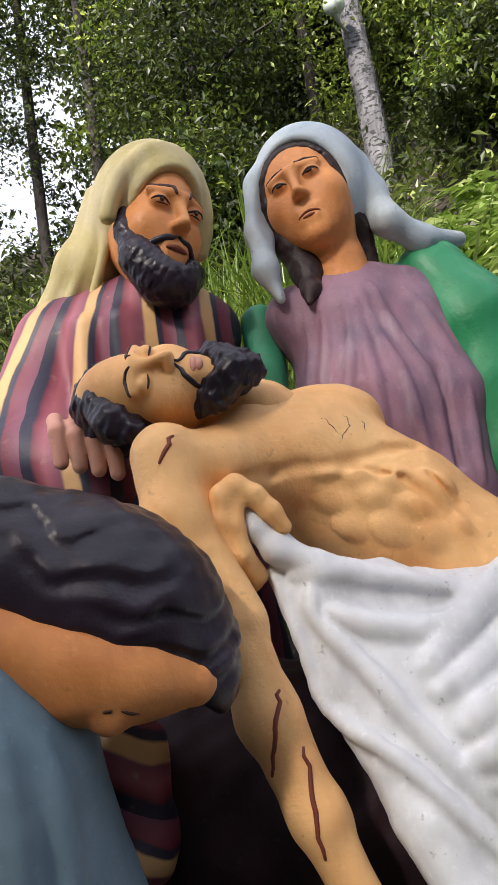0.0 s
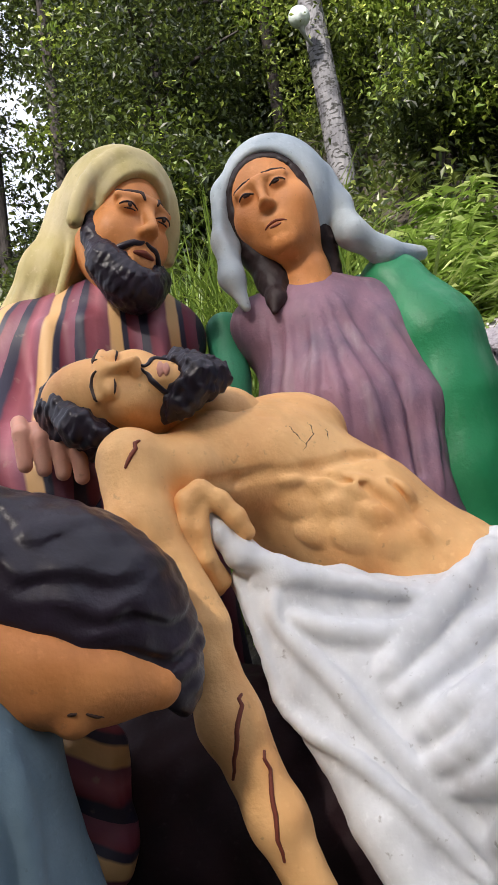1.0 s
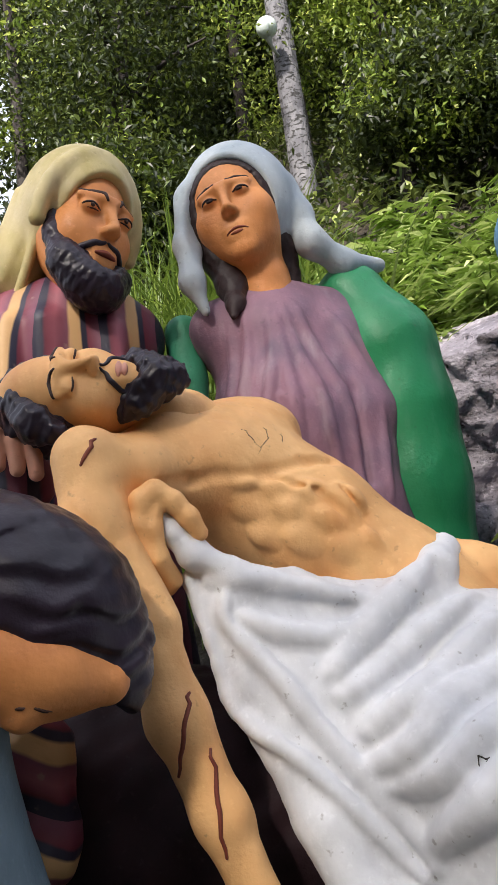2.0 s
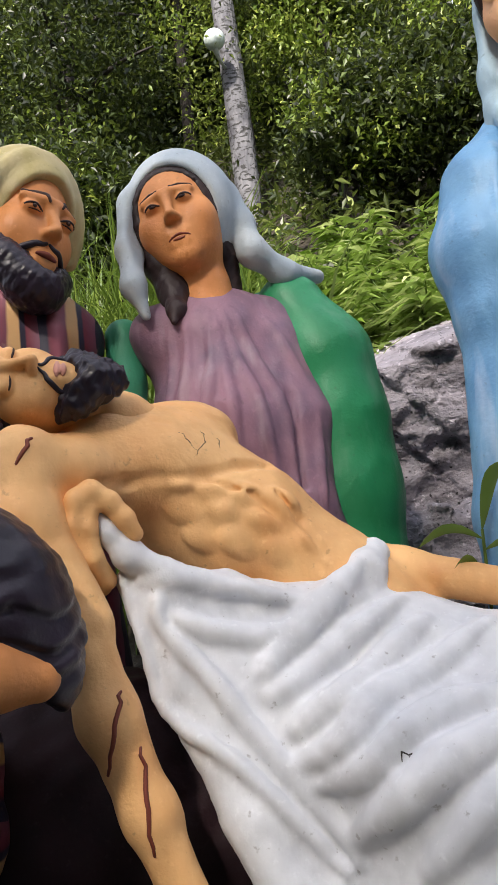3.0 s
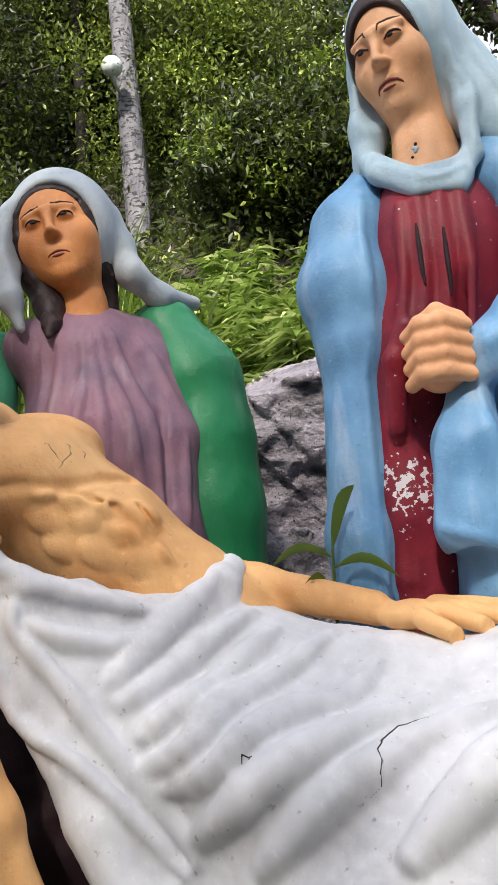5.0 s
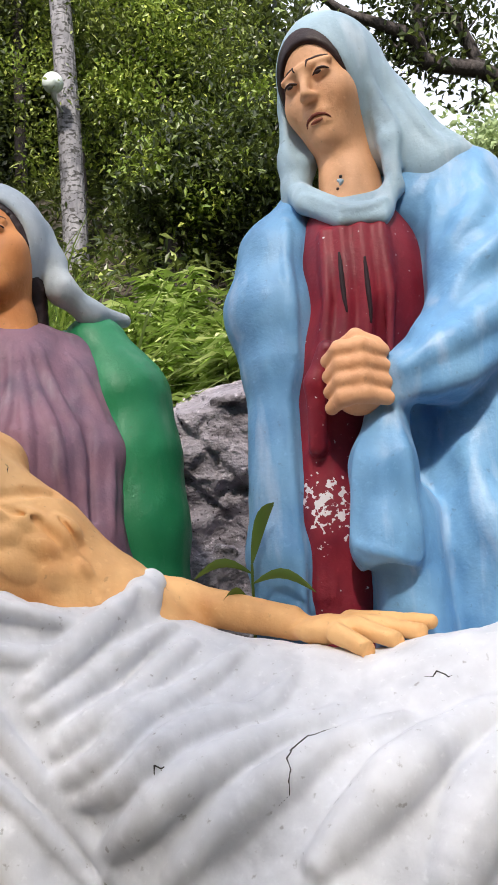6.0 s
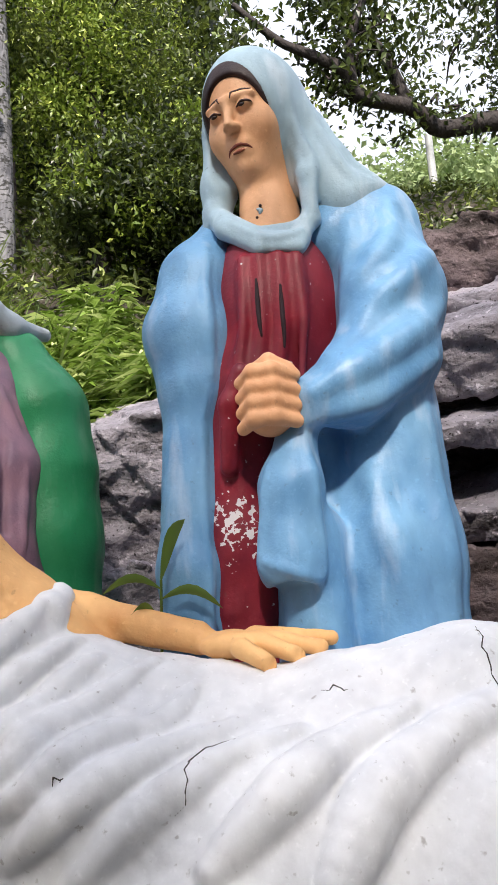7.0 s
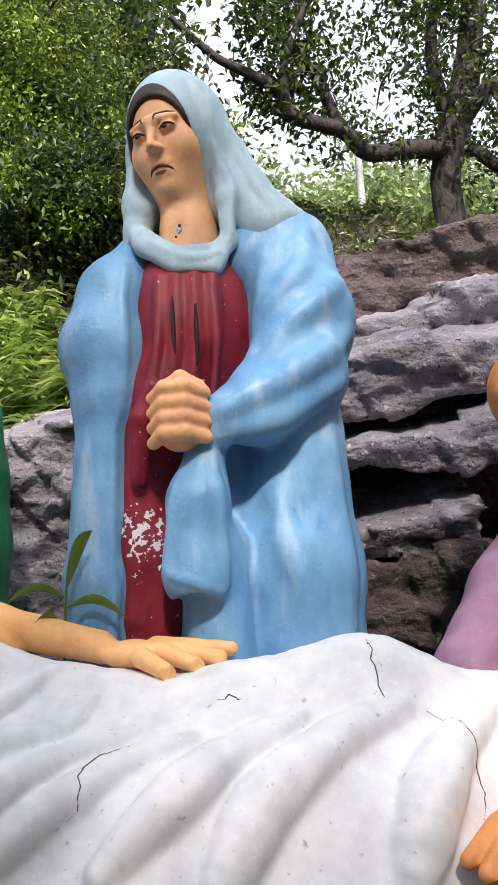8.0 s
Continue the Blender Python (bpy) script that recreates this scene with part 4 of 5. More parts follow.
        right = melt(0.03, right, chain(p, [(0.03, -0.10, 0.56, 0.07), (0.02, -0.09, 0.2, 0.085), (0.02, -0.08, BASE, 0.09)], 0.03))
        back = chain(p, [(0.0, 0.10, 1.34, 0.12), (0.0, 0.11, 0.9, 0.17), (0.0, 0.12, BASE, 0.20)], 0.05)
        d = melt(0.05, left, back)
        d = melt(0.05, d, right)
        return d

    mantle_folds = draped(mantle_form, [
        ([(0.300, -0.10, 1.36), (0.256, -0.129, 1.235), (0.160, -0.14, 1.11), (0.105, -0.17, 0.98)], 0.030),
        ([(0.380, -0.10, 1.22), (0.290, -0.16, 1.130), (0.190, -0.16, 1.060), (0.100, -0.20, 0.935)], 0.030),
        ([(0.390, -0.10, 1.07), (0.285, -0.18, 0.985), (0.163, -0.216, 0.915), (0.055, -0.22, 0.855)], 0.031),
        ([(0.340, -0.13, 0.93), (0.243, -0.165, 0.865), (0.148, -0.19, 0.825), (0.044, -0.20, 0.800)], 0.026),
        ([(0.180, -0.10, 1.32), (0.125, -0.13, 1.15), (0.090, -0.18, 0.95)], 0.016),
        ([(0.150, -0.14, 0.70), (0.170, -0.15, 0.600), (0.206, -0.175, 0.508), (0.262, -0.16, 0.330)], 0.032),
        ([(0.330, -0.09, 0.84), (0.330, -0.11, 0.60), (0.330, -0.12, 0.30)], 0.022),
    ])
    mantle_tucks = draped(mantle_form, [
        ([(0.030, -0.20, 0.76), (0.037, -0.216, 0.636), (0.050, -0.20, 0.466)], 0.016),
        ([(-0.050, -0.2, 0.72), (-0.072, -0.20, 0.60), (-0.082, -0.20, 0.485)], 0.014),
        ([(-0.16, -0.10, 1.31), (-0.155, -0.14, 1.12), (-0.15, -0.14, 0.94)], 0.014),
        ([(-0.175, -0.14, 0.90), (-0.182, -0.15, 0.6), (-0.19, -0.15, 0.2)], 0.012),
        ([(-0.085, -0.2, 0.505), (-0.02, -0.24, 0.475), (0.045, -0.21, 0.450)], 0.012),
        ([(0.200, -0.15, 1.13), (0.235, -0.16, 1.145), (0.265, -0.16, 1.155)], 0.012),
    ])

    def mantle(p):
        d = folded(p, mantle_form(p), mantle_folds, 0.030)
        d = folded(p, d, mantle_tucks, 0.010)
        d = grooves(p, d, [[(0.069, -0.175, 0.765), (0.092, -0.150, 0.62), (0.118, -0.140, 0.50), (0.163, -0.155, 0.38)]], 0.010, 0.02)
        d = grooves(p, d, [[(-0.012, -0.25, 0.45), (-0.012, -0.17, 0.25)]], 0.006, 0.01)
        return d + lumps(p, 0.0009, 0.11)

    def clasped(p):
        d = ball(p, (-0.045, -0.185, 0.845), (0.062, 0.050, 0.075))
        d = melt(0.03, d, cone(p, (-0.02, -0.17, 0.84), (0.05, -0.145, 0.84), 0.048, 0.045))
        for i in range(4):
            z = 0.900 - 0.034 * i
            d = melt(0.010, d, chain(p, [(0.012, -0.212, z - 0.002, 0.016), (-0.035, -0.238, z + 0.006, 0.0185), (-0.075, -0.236, z + 0.004, 0.0180), (-0.104, -0.205, z - 0.010, 0.015)], 0.012))
        return melt(0.010, d, chain(p, [(0.0, -0.21, 0.915, 0.016), (-0.04, -0.215, 0.935, 0.016), (-0.075, -0.20, 0.92, 0.014)], 0.008))

    eyes = [lid_line(s, 1.0) for s in (-1, 1)]
    iris = [[(s * 0.033 - 0.007, -0.092, 0.0140), (s * 0.033 + 0.004, -0.092, 0.0140)] for s in (-1, 1)]
    brows = [brow_line(s, 1.0, -0.003) for s in (-1, 1)]
    mouth = [[(-0.027, -0.084, -0.075), (-0.017, -0.090, -0.065), (-0.004, -0.0935, -0.0610), (0.008, -0.0935, -0.0615), (0.018, -0.089, -0.066), (0.027, -0.084, -0.075)]]
    lips = [[(-0.012, -0.0900, -0.074), (0.012, -0.0900, -0.074)]]
    out = [
        ("peach", face, (-0.20, -0.19, 1.18), (0.12, 0.14, 1.80), 0.0042),
        ("brownhair", hair, (-0.20, -0.17, 1.42), (0.12, 0.16, 1.82), 0.005),
        ("paleblue", veil, (-0.25, -0.20, 1.15), (0.36, 0.26, 1.90), 0.0062),
        ("red", dress, (-0.34, -0.22, BASE), (0.20, 0.18, 1.40), 0.007),
        ("blue", mantle, (-0.40, -0.30, BASE), (0.45, 0.36, 1.50), 0.0075),
        ("peach", clasped, (-0.14, -0.28, 0.73), (0.12, -0.08, 0.97), 0.004),
    ]
    for paint_name, lines, r in (("black", eyes, 0.0036), ("brownhair", iris, 0.0046), ("black", brows, 0.0040), ("lips", lips, 0.0050), ("wound", mouth, 0.0040)):
        f, lo, hi = strokes(hc, hm, hs, lines, r, face)
        out.append((paint_name, f, lo, hi, 0.0026))
    for paint_name, lines, r, form in (("paleblue", [[(-0.040, -0.06, 1.372), (-0.030, -0.06, 1.366), (-0.034, -0.06, 1.358)]], 0.0055, face), ("black", [[(-0.033, -0.065, 1.380), (-0.032, -0.065, 1.378)]], 0.0045, face), ("black", [[(-0.044, -0.065, 1.350), (-0.043, -0.065, 1.349)]], 0.004, face), ("maroon", [[(-0.055, -0.13, 1.16), (-0.052, -0.13, 1.02)]], 0.0060, dress), ("maroon", [[(0.0, -0.13, 1.14), (0.0, -0.13, 0.99)]], 0.0060, dress)):
        f, lo, hi = strokes((0, 0, 0), np.eye(3), 1.0, lines, r, form)
        out.append((paint_name, f, lo, hi, 0.003))
    return out


def kneeling_pieces():
    def robe(p):
        d = chain(p, [(1.92, 0.92, BASE, 0.28), (1.98, 0.94, 0.36, 0.20), (2.00, 0.95, 0.72, 0.14)], 0.1)
        d = melt(0.06, d, chain(p, [(1.92, 0.96, 0.66, 0.10), (1.68, 0.97, 0.42, 0.10), (1.44, 0.93, 0.265, 0.075)], 0.05))
        return ridges(p, d, [[(1.74, 0.90, 0.60), (1.62, 0.88, 0.40), (1.52, 0.86, 0.28)]], 0.022, 0.02) + lumps(p, 0.002, 0.12)

    def head(p):
        d = melt(0.04, ball(p, (1.735, 0.90, 0.91), (0.105, 0.095, 0.115)), cone(p, (1.76, 0.91, 0.84), (1.88, 0.92, 0.72), 0.062, 0.065))
        return melt(0.02, d, ball(p, (1.630, 0.895, 0.895), (0.022, 0.017, 0.022)))

    def hair(p):
        return ball(p, (1.83, 0.92, 0.96), (0.115, 0.125, 0.135))

    def fingers(p):
        d = chain(p, [(1.66, 0.84, 0.30, 0.05), (1.38, 0.70, 0.145, 0.040), (1.17, 0.640, 0.046, 0.032)], 0.03)
        for i in range(3):
            d = melt(0.01, d, cone(p, (1.16, 0.662 - 0.03 * i, 0.050), (1.058, 0.640 - 0.034 * i, 0.022 - 0.012 * i), 0.019, 0.014))
        return d

    return [
        ("lilac", robe, (1.32, 0.58, BASE), (2.24, 1.26, 0.92), 0.010),
        ("skin", head, (1.52, 0.76, 0.66), (1.98, 1.06, 1.10), 0.007),
        ("brownhair", hair, (1.68, 0.76, 0.78), (2.00, 1.07, 1.14), 0.009),
        ("skin", fingers, (1.00, 0.50, -0.04), (1.74, 0.92, 0.38), 0.0055),
    ]

# ---- building ----
def mesh_of(name, verts, faces, mats=(), index=None, smooth=True):
    me = bpy.data.meshes.new(name)
    verts = np.asarray(verts, np.float32)
    k = np.asarray(faces).shape[1]
    faces = np.asarray(faces, np.int32)
    me.vertices.add(len(verts))
    me.vertices.foreach_set("co", verts.ravel())
    me.loops.add(faces.size)
    me.loops.foreach_set("vertex_index", faces.ravel())
    me.polygons.add(len(faces))
    me.polygons.foreach_set("loop_start", np.arange(0, faces.size, k, dtype=np.int32))
    me.polygons.foreach_set("use_smooth", np.full(len(faces), smooth))
    for m in mats:
        me.materials.append(m)
    if index is not None:
        me.polygons.foreach_set("material_index", np.asarray(index, np.int32))
    me.update(calc_edges=True)
    me.validate()
    return me


def thing(name, label, category, group="", kind="", data=None):
    return tagged(new(name, data), label, category, group, kind)


def part(name, data, parent, label=""):
    ob = new(name, data)
    ob.parent = parent
    return tagged(ob, label)


def statue(name, label, pieces, at=None):
    """All painted forms of one statue, joined into one mesh."""
    verts, faces, index, bands, slots = [], [], [], [], []
    count = 0
    for piece in pieces:
        v, f = surface(*piece[1:5])
        if piece[0] not in slots:
            slots.append(piece[0])
        verts.append(v)
        faces.append(f + count)
        index.append(np.full(len(f), slots.index(piece[0])))
        bands.append(piece[5](v) if len(piece) > 5 else np.zeros(len(v)))
        count += len(v)
    me = mesh_of(name, np.concatenate(verts), np.concatenate(faces), [M[s] for s in slots], np.concatenate(index))
    a = me.attributes.new("band", "FLOAT", "POINT")
    a.data.foreach_set("value", np.concatenate(bands).astype(np.float32))
    ob = thing(name, label, "statue", "mourning group of statues", data=me)
    if at is not None:
        ob.matrix_world = at
    return ob


def tube(points, radii, sides=10, rough=0.0):
    """A tapered limb: rings round a smooth line."""
    pts, rad = np.array(points, float), np.array(radii, float)
    t = np.linspace(0, len(pts) - 1, (len(pts) - 1) * 5 + 1)
    i = np.clip(t.astype(int), 0, len(pts) - 2)
    u = (t - i)[:, None]
    a, b = pts[i], pts[i + 1]
    p0, p3 = pts[np.clip(i - 1, 0, None)], pts[np.clip(i + 2, None, len(pts) - 1)]
    line = 0.5 * (2 * a + (b - p0) * u + (2 * p0 - 5 * a + 4 * b - p3) * u**2 + (3 * a - p0 - 3 * b + p3) * u**3)
    r = rad[i] + (rad[i + 1] - rad[i]) * u[:, 0]
    way = np.gradient(line, axis=0)
    way /= np.linalg.norm(way, axis=1, keepdims=True) + 1e-9
    side = np.cross(way, (0.3, 0.5, 0.81))
    side /= np.linalg.norm(side, axis=1, keepdims=True) + 1e-9
    up = np.cross(side, way)
    ang = np.linspace(0, 2 * np.pi, sides, endpoint=False)
    wob = 1 + rough * np.random.RandomState(len(pts)).uniform(-1, 1, (len(line), sides))
    v = line[:, None] + r[:, None, None] * wob[..., None] * (np.cos(ang)[None, :, None] * side[:, None] + np.sin(ang)[None, :, None] * up[:, None])
    n = len(line)
    j, k = np.meshgrid(np.arange(n - 1), np.arange(sides), indexing="ij")
    k2 = (k + 1) % sides
    f = np.stack([j * sides + k, j * sides + k2, (j + 1) * sides + k2, (j + 1) * sides + k], -1).reshape(-1, 4)
    return v.reshape(-1, 3), f


def joined(*parts_):
    v, f, n = [], [], 0
    for a, b in parts_:
        v.append(a)
        f.append(b + n)
        n += len(a)
    return np.concatenate(v), np.concatenate(f)


def leaf_cloud(rng, centres, length, width, droop=0.5, spread=1.0):
    """One folded, pointed leaf of two halves at each centre."""
    n = len(centres)
    d = rng.normal(0, 1, (n, 3)) * (1, 1, 0.6 * spread) - (0, 0, droop)
    d /= np.linalg.norm(d, axis=1, keepdims=True)
    s = np.cross(d, rng.normal(0, 0.6, (n, 3)) + (0, 0, 1))
    s /= np.linalg.norm(s, axis=1, keepdims=True) + 1e-9
    nrm = np.cross(s, d)
    L = length * rng.uniform(0.6, 1.25, (n, 1))
    W_ = width * rng.uniform(0.7, 1.25, (n, 1))
    v = np.stack([centres - d * L * 0.5, centres + s * W_ * 0.5 + nrm * W_ * 0.14 - d * L * 0.06, centres + d * L * 0.5 - (0, 0, 0.1) * L, centres - s * W_ * 0.5 + nrm * W_ * 0.14 - d * L * 0.06], 1).reshape(-1, 3)
    f = (np.arange(n)[:, None] * 4 + np.array([[0, 1, 2, 3]])).reshape(-1, 4)
    return v, f


def clumps(rng, middle, radii, count, per, size):
    """Leaf places: clumps scattered through an uneven crown."""
    u = rng.normal(0, 1, (count, 3))
    u /= np.linalg.norm(u, axis=1, keepdims=True)
    c = np.array(middle) + u * np.array(radii) * rng.uniform(0.35, 1.0, (count, 1)) * rng.uniform(0.75, 1.2, (count, 1))
    p = c[:, None] + rng.normal(0, 1, (count, per, 3)) * size * rng.uniform(0.6, 1.3, (count, 1, 1)) * (1, 1, 0.7)
    return p.reshape(-1, 3), np.repeat(rng.uniform(0, 1, count), per)


def hill(x, y):
    """Height of the ground: level round the statues, a steep bank behind them, then a long hillside."""
    s = 0.45 * np.asarray(x, float) + 0.89 * np.asarray(y, float)
    a = np.clip(s - 2.15, 0, None)
    z = -0.12 + 0.80 * np.minimum(a, 6.5) + 0.42 * np.clip(a - 6.5, 0, 26)
    z = z + 0.10 * np.sin(1.7 * x + 0.6 * y) * np.clip(a, 0, 1) + 0.05 * np.sin(4.1 * x - 2.3 * y) * np.clip(a, 0, 1)
    return z


def build_ground():
    line = np.concatenate([-np.geomspace(400, 12, 14), np.linspace(-11, 16, 136), np.geomspace(17, 400, 16)])
    x, y = np.meshgrid(line, line, indexing="ij")
    v = np.stack([x, y, hill(x, y)], -1).reshape(-1, 3)
    n = len(line)
    i, j = np.meshgrid(np.arange(n - 1), np.arange(n - 1), indexing="ij")
    f = np.stack([i * n + j, (i + 1) * n + j, (i + 1) * n + j + 1, i * n + j + 1], -1).reshape(-1, 4)
    thing("ground", "dark leaf-strewn soil of a wooded hillside", "ground", kind="structure", data=mesh_of("ground", v, f, [M["soil"]]))


def rock_slab(c, half, yaw, tilt, lean, seed, label, mat, h=0.016):
    m = np.array(Euler((radians(tilt), radians(lean), radians(yaw))).to_matrix())
    c, half = np.array(c, float), np.array(half, float)

    def f(p):
        q = (p - c) @ m
        ledge = 0.009 * np.sin(q[:, 2] * 55 + 2 * np.sin(q[:, 0] * 5 + seed) + seed) + 0.03 * np.round(np.sin(q[:, 0] * 6.5 + q[:, 2] * 4 + seed * 1.7) * 1.2) / 1.2
        e = np.abs(q) - half
        d = np.linalg.norm(np.maximum(e, 0), axis=1) + np.minimum(e.max(1), 0) - 0.02
        split = np.abs(np.sin(q[:, 0] * 4.3 + 1.5 * q[:, 1] + seed * 2.1)) * 0.5 + 0.02 * np.sin(q[:, 2] * 31 + seed)
        d = d + 0.012 * np.clip(1 - split / 0.05, 0, 1)
        return d + ledge * 0.8 + lumps(q, 0.012, 0.40, seed) + 0.011 * np.abs(np.sin(q[:, 0] * 17 + 3 * np.sin(q[:, 1] * 9 + seed))) * np.sign(np.sin(q[:, 0] * 8 + q[:, 2] * 23 + seed)) + lumps(q, 0.004, 0.07, seed + 1)

    r = np.abs(m) @ half + 0.12
    v, fc = surface(f, c - r, c + r, h)
    return thing("boulder", label, "rock", "rock outcrop", data=mesh_of("boulder", v, fc, [M[mat]]))

# ---- the place ----
build_ground()
rock_slab((2.60, 2.02, 1.74), (0.85, 0.40, 0.13), -42, 10, -5, 1.0, "dark grey-brown rock ledge topping the outcrop", "rockdark")
rock_slab((2.52, 1.69, 1.56), (0.48, 0.34, 0.050), -42, 24, -9, 2.3, "thin pale grey slab lying on the outcrop", "rock")
rock_slab((2.27, 1.75, 1.34), (0.75, 0.42, 0.075), -42, 26, -9, 3.1, "broad weathered grey rock slab, tilted", "rock")
rock_slab((2.42, 1.95, 1.17), (0.80, 0.36, 0.12), -42, 4, -4, 4.7, "brown rock face under the slabs, shade in its colour", "rockdark")
rock_slab((2.24, 1.73, 1.02), (0.75, 0.40, 0.055), -42, 20, -4, 5.2, "grey rock slab overhanging a dark hollow", "rock")
rock_slab((2.48, 2.19, 0.65), (0.85, 0.30, 0.35), -42, 0, 0, 6.1, "rock at the back of the hollow, its shade painted dark", "rockdark")
rock_slab((1.98, 1.80, 0.68), (0.34, 0.26, 0.06), -42, 22, -7, 7.9, "small pale slab resting on brown stone", "rock")
rock_slab((2.12, 1.78, 0.30), (0.66, 0.30, 0.30), -42, 10, 4, 8.4, "dark brown stone block low in the outcrop", "rockdark")
rock_slab((1.22, 2.68, 0.90), (0.62, 0.42, 0.24), -24, 16, -10, 9.3, "cracked blue-grey boulder behind the statues", "rock", 0.013)
rock_slab((1.16, 2.56, 0.40), (0.66, 0.42, 0.20), -24, 8, -7, 10.6, "lower grey boulder with a dark split", "rock", 0.015)

statue("bearded_statue", "painted statue of a bearded figure in striped robe and cream headcloth", man_pieces())
statue("mourner_statue", "painted statue in mauve dress, green mantle and grey veil", mourner_pieces())
statue("reclining_statue", "painted statue of a lying pale figure in a cracked white shroud", lying_pieces())
statue("bowed_statue", "painted statue bent low, black hair and grey-blue robe", bowed_pieces())
statue("praying_statue", "painted statue in sky-blue mantle and crimson dress, clasped at the chest", praying_pieces(), pose(1.08, 1.39, 0, 0, 0, -33))
statue("kneeling_statue", "painted statue in a lilac robe beside the white shroud", kneeling_pieces())


def tree(rng, x, y, tall, wide, leaf, mat, count=70, per=70, trunk=0.10, low=1.2, bark="darkbark", label="forest tree with dark trunk and dense green leaves", lean=(0.0, 0.0)):
    z = float(hill(x, y))
    root = thing("tree", label, "tree", "trees on the bank")
    root.location = (x, y, z)
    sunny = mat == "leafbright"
    top = np.array((lean[0], lean[1], tall))
    stem = [(0, 0, -0.3), tuple(top * 0.33 + rng.normal(0, 0.04, 3) * (1, 1, 0)), tuple(top * 0.66 + rng.normal(0, 0.06, 3) * (1, 1, 0)), tuple(top * 0.95)]
    pieces = [tube(stem, [trunk, trunk * 0.85, trunk * 0.65, trunk * 0.2], 12, 0.05)]
    for k in range(9):
        h = rng.uniform(0.35, 0.9)
        a = rng.uniform(0, 6.28)
        s = top * h
        e = s + np.array((np.cos(a), np.sin(a), rng.uniform(0.2, 0.8))) * wide * rng.uniform(0.5, 0.95)
        pieces.append(tube([s, (s + e) / 2 + (0, 0, 0.12), e], [trunk * 0.4, trunk * 0.25, trunk * 0.08], 6))
    v, f = joined(*pieces)
    part("trunk", mesh_of("trunk", v, f, [M[bark]]), root)
    mid = top * 0.5 + (0, 0, low * 0.5 + tall * 0.04)
    p, tone = clumps(rng, mid, (wide, wide, (tall - low) * 0.52), count, per, 0.135 * wide + 0.05)
    v, f = leaf_cloud(rng, p, leaf, leaf * 0.5)
    # clumps of high tone take the painted sunlit leaf, the rest stay darker
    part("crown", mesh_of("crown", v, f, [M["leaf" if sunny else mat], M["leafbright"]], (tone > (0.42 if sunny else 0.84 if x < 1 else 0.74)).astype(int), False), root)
    return root


rng = np.random.RandomState(7)
# the grey-barked tree with the lamp, and the wood on the bank
tree(rng, 1.62, 6.45, 9.0, 1.5, 0.08, "leaf", 50, 110, 0.115, 5.0, "bark", "tall tree with a pale grey mottled trunk", (-0.45, 0.0))
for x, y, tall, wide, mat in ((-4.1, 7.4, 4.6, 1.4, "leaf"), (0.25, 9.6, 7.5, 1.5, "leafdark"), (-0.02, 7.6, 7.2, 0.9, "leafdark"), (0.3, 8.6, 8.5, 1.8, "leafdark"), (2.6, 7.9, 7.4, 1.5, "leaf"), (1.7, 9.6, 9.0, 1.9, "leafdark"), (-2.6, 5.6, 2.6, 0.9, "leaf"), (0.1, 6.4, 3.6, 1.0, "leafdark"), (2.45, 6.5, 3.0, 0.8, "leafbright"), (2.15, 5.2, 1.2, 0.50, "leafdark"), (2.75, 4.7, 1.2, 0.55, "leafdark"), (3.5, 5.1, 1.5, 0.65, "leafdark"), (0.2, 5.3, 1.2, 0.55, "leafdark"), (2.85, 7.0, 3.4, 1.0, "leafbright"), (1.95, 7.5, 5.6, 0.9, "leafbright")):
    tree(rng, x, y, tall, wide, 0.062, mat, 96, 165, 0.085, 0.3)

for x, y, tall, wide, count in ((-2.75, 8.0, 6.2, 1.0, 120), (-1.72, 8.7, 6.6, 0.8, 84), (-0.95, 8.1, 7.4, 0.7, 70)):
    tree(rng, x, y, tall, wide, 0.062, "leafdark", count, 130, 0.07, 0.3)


def far_woods():
    rng = np.random.RandomState(3)
    out = []
    for k in range(120):
        a = radians(rng.uniform(-3, 27) if k % 4 else rng.uniform(-38, -21))
        r = rng.uniform(11, 16)
        x, y = r * np.sin(a), r * np.cos(a)
        p, _ = clumps(rng, (x, y, float(hill(x, y)) + 2.6), (1.6, 1.6, 3.2), 12, 95, 0.42)
        out.append(leaf_cloud(rng, p, 0.19, 0.11))
    v, f = joined(*out)
    thing("far_wood", "dense wood farther up the hillside, shade in its leaf colour", "woodland", kind="stuff", data=mesh_of("far_wood", v, f, [M["leafdark"]], smooth=False))
    out = []
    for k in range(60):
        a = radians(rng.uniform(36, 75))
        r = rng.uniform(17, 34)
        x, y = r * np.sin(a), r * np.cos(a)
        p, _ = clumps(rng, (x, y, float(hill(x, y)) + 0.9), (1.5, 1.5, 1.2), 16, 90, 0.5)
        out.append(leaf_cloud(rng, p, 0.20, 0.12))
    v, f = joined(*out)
    thing("hillside_trees", "trees on the distant slope, haze painted into their pale leaves", "woodland", kind="stuff", data=mesh_of("hillside_trees", v, f, [M["farleaf"]], smooth=False))


far_woods()


def added_rear_wood():
    """Unseen wood added to close the clearing behind the path and block low sky."""
    rng = np.random.RandomState(31)
    out = []
    for k in range(120):
        a, r = radians(rng.uniform(92, 268)), rng.uniform(6.5, 9.0)
        p, _ = clumps(rng, (r * np.sin(a), r * np.cos(a), 2.7), (1.3, 1.3, 3.0), 12, 26, 0.42)
        out.append(leaf_cloud(rng, p, 0.34, 0.20))
    v, f = joined(*out)
    thing("added_rear_wood", "unseen green wood added across the clearing to block low sky", "woodland", kind="stuff", data=mesh_of("added_rear_wood", v, f, [M["leafdark"]], smooth=False))


added_rear_wood()


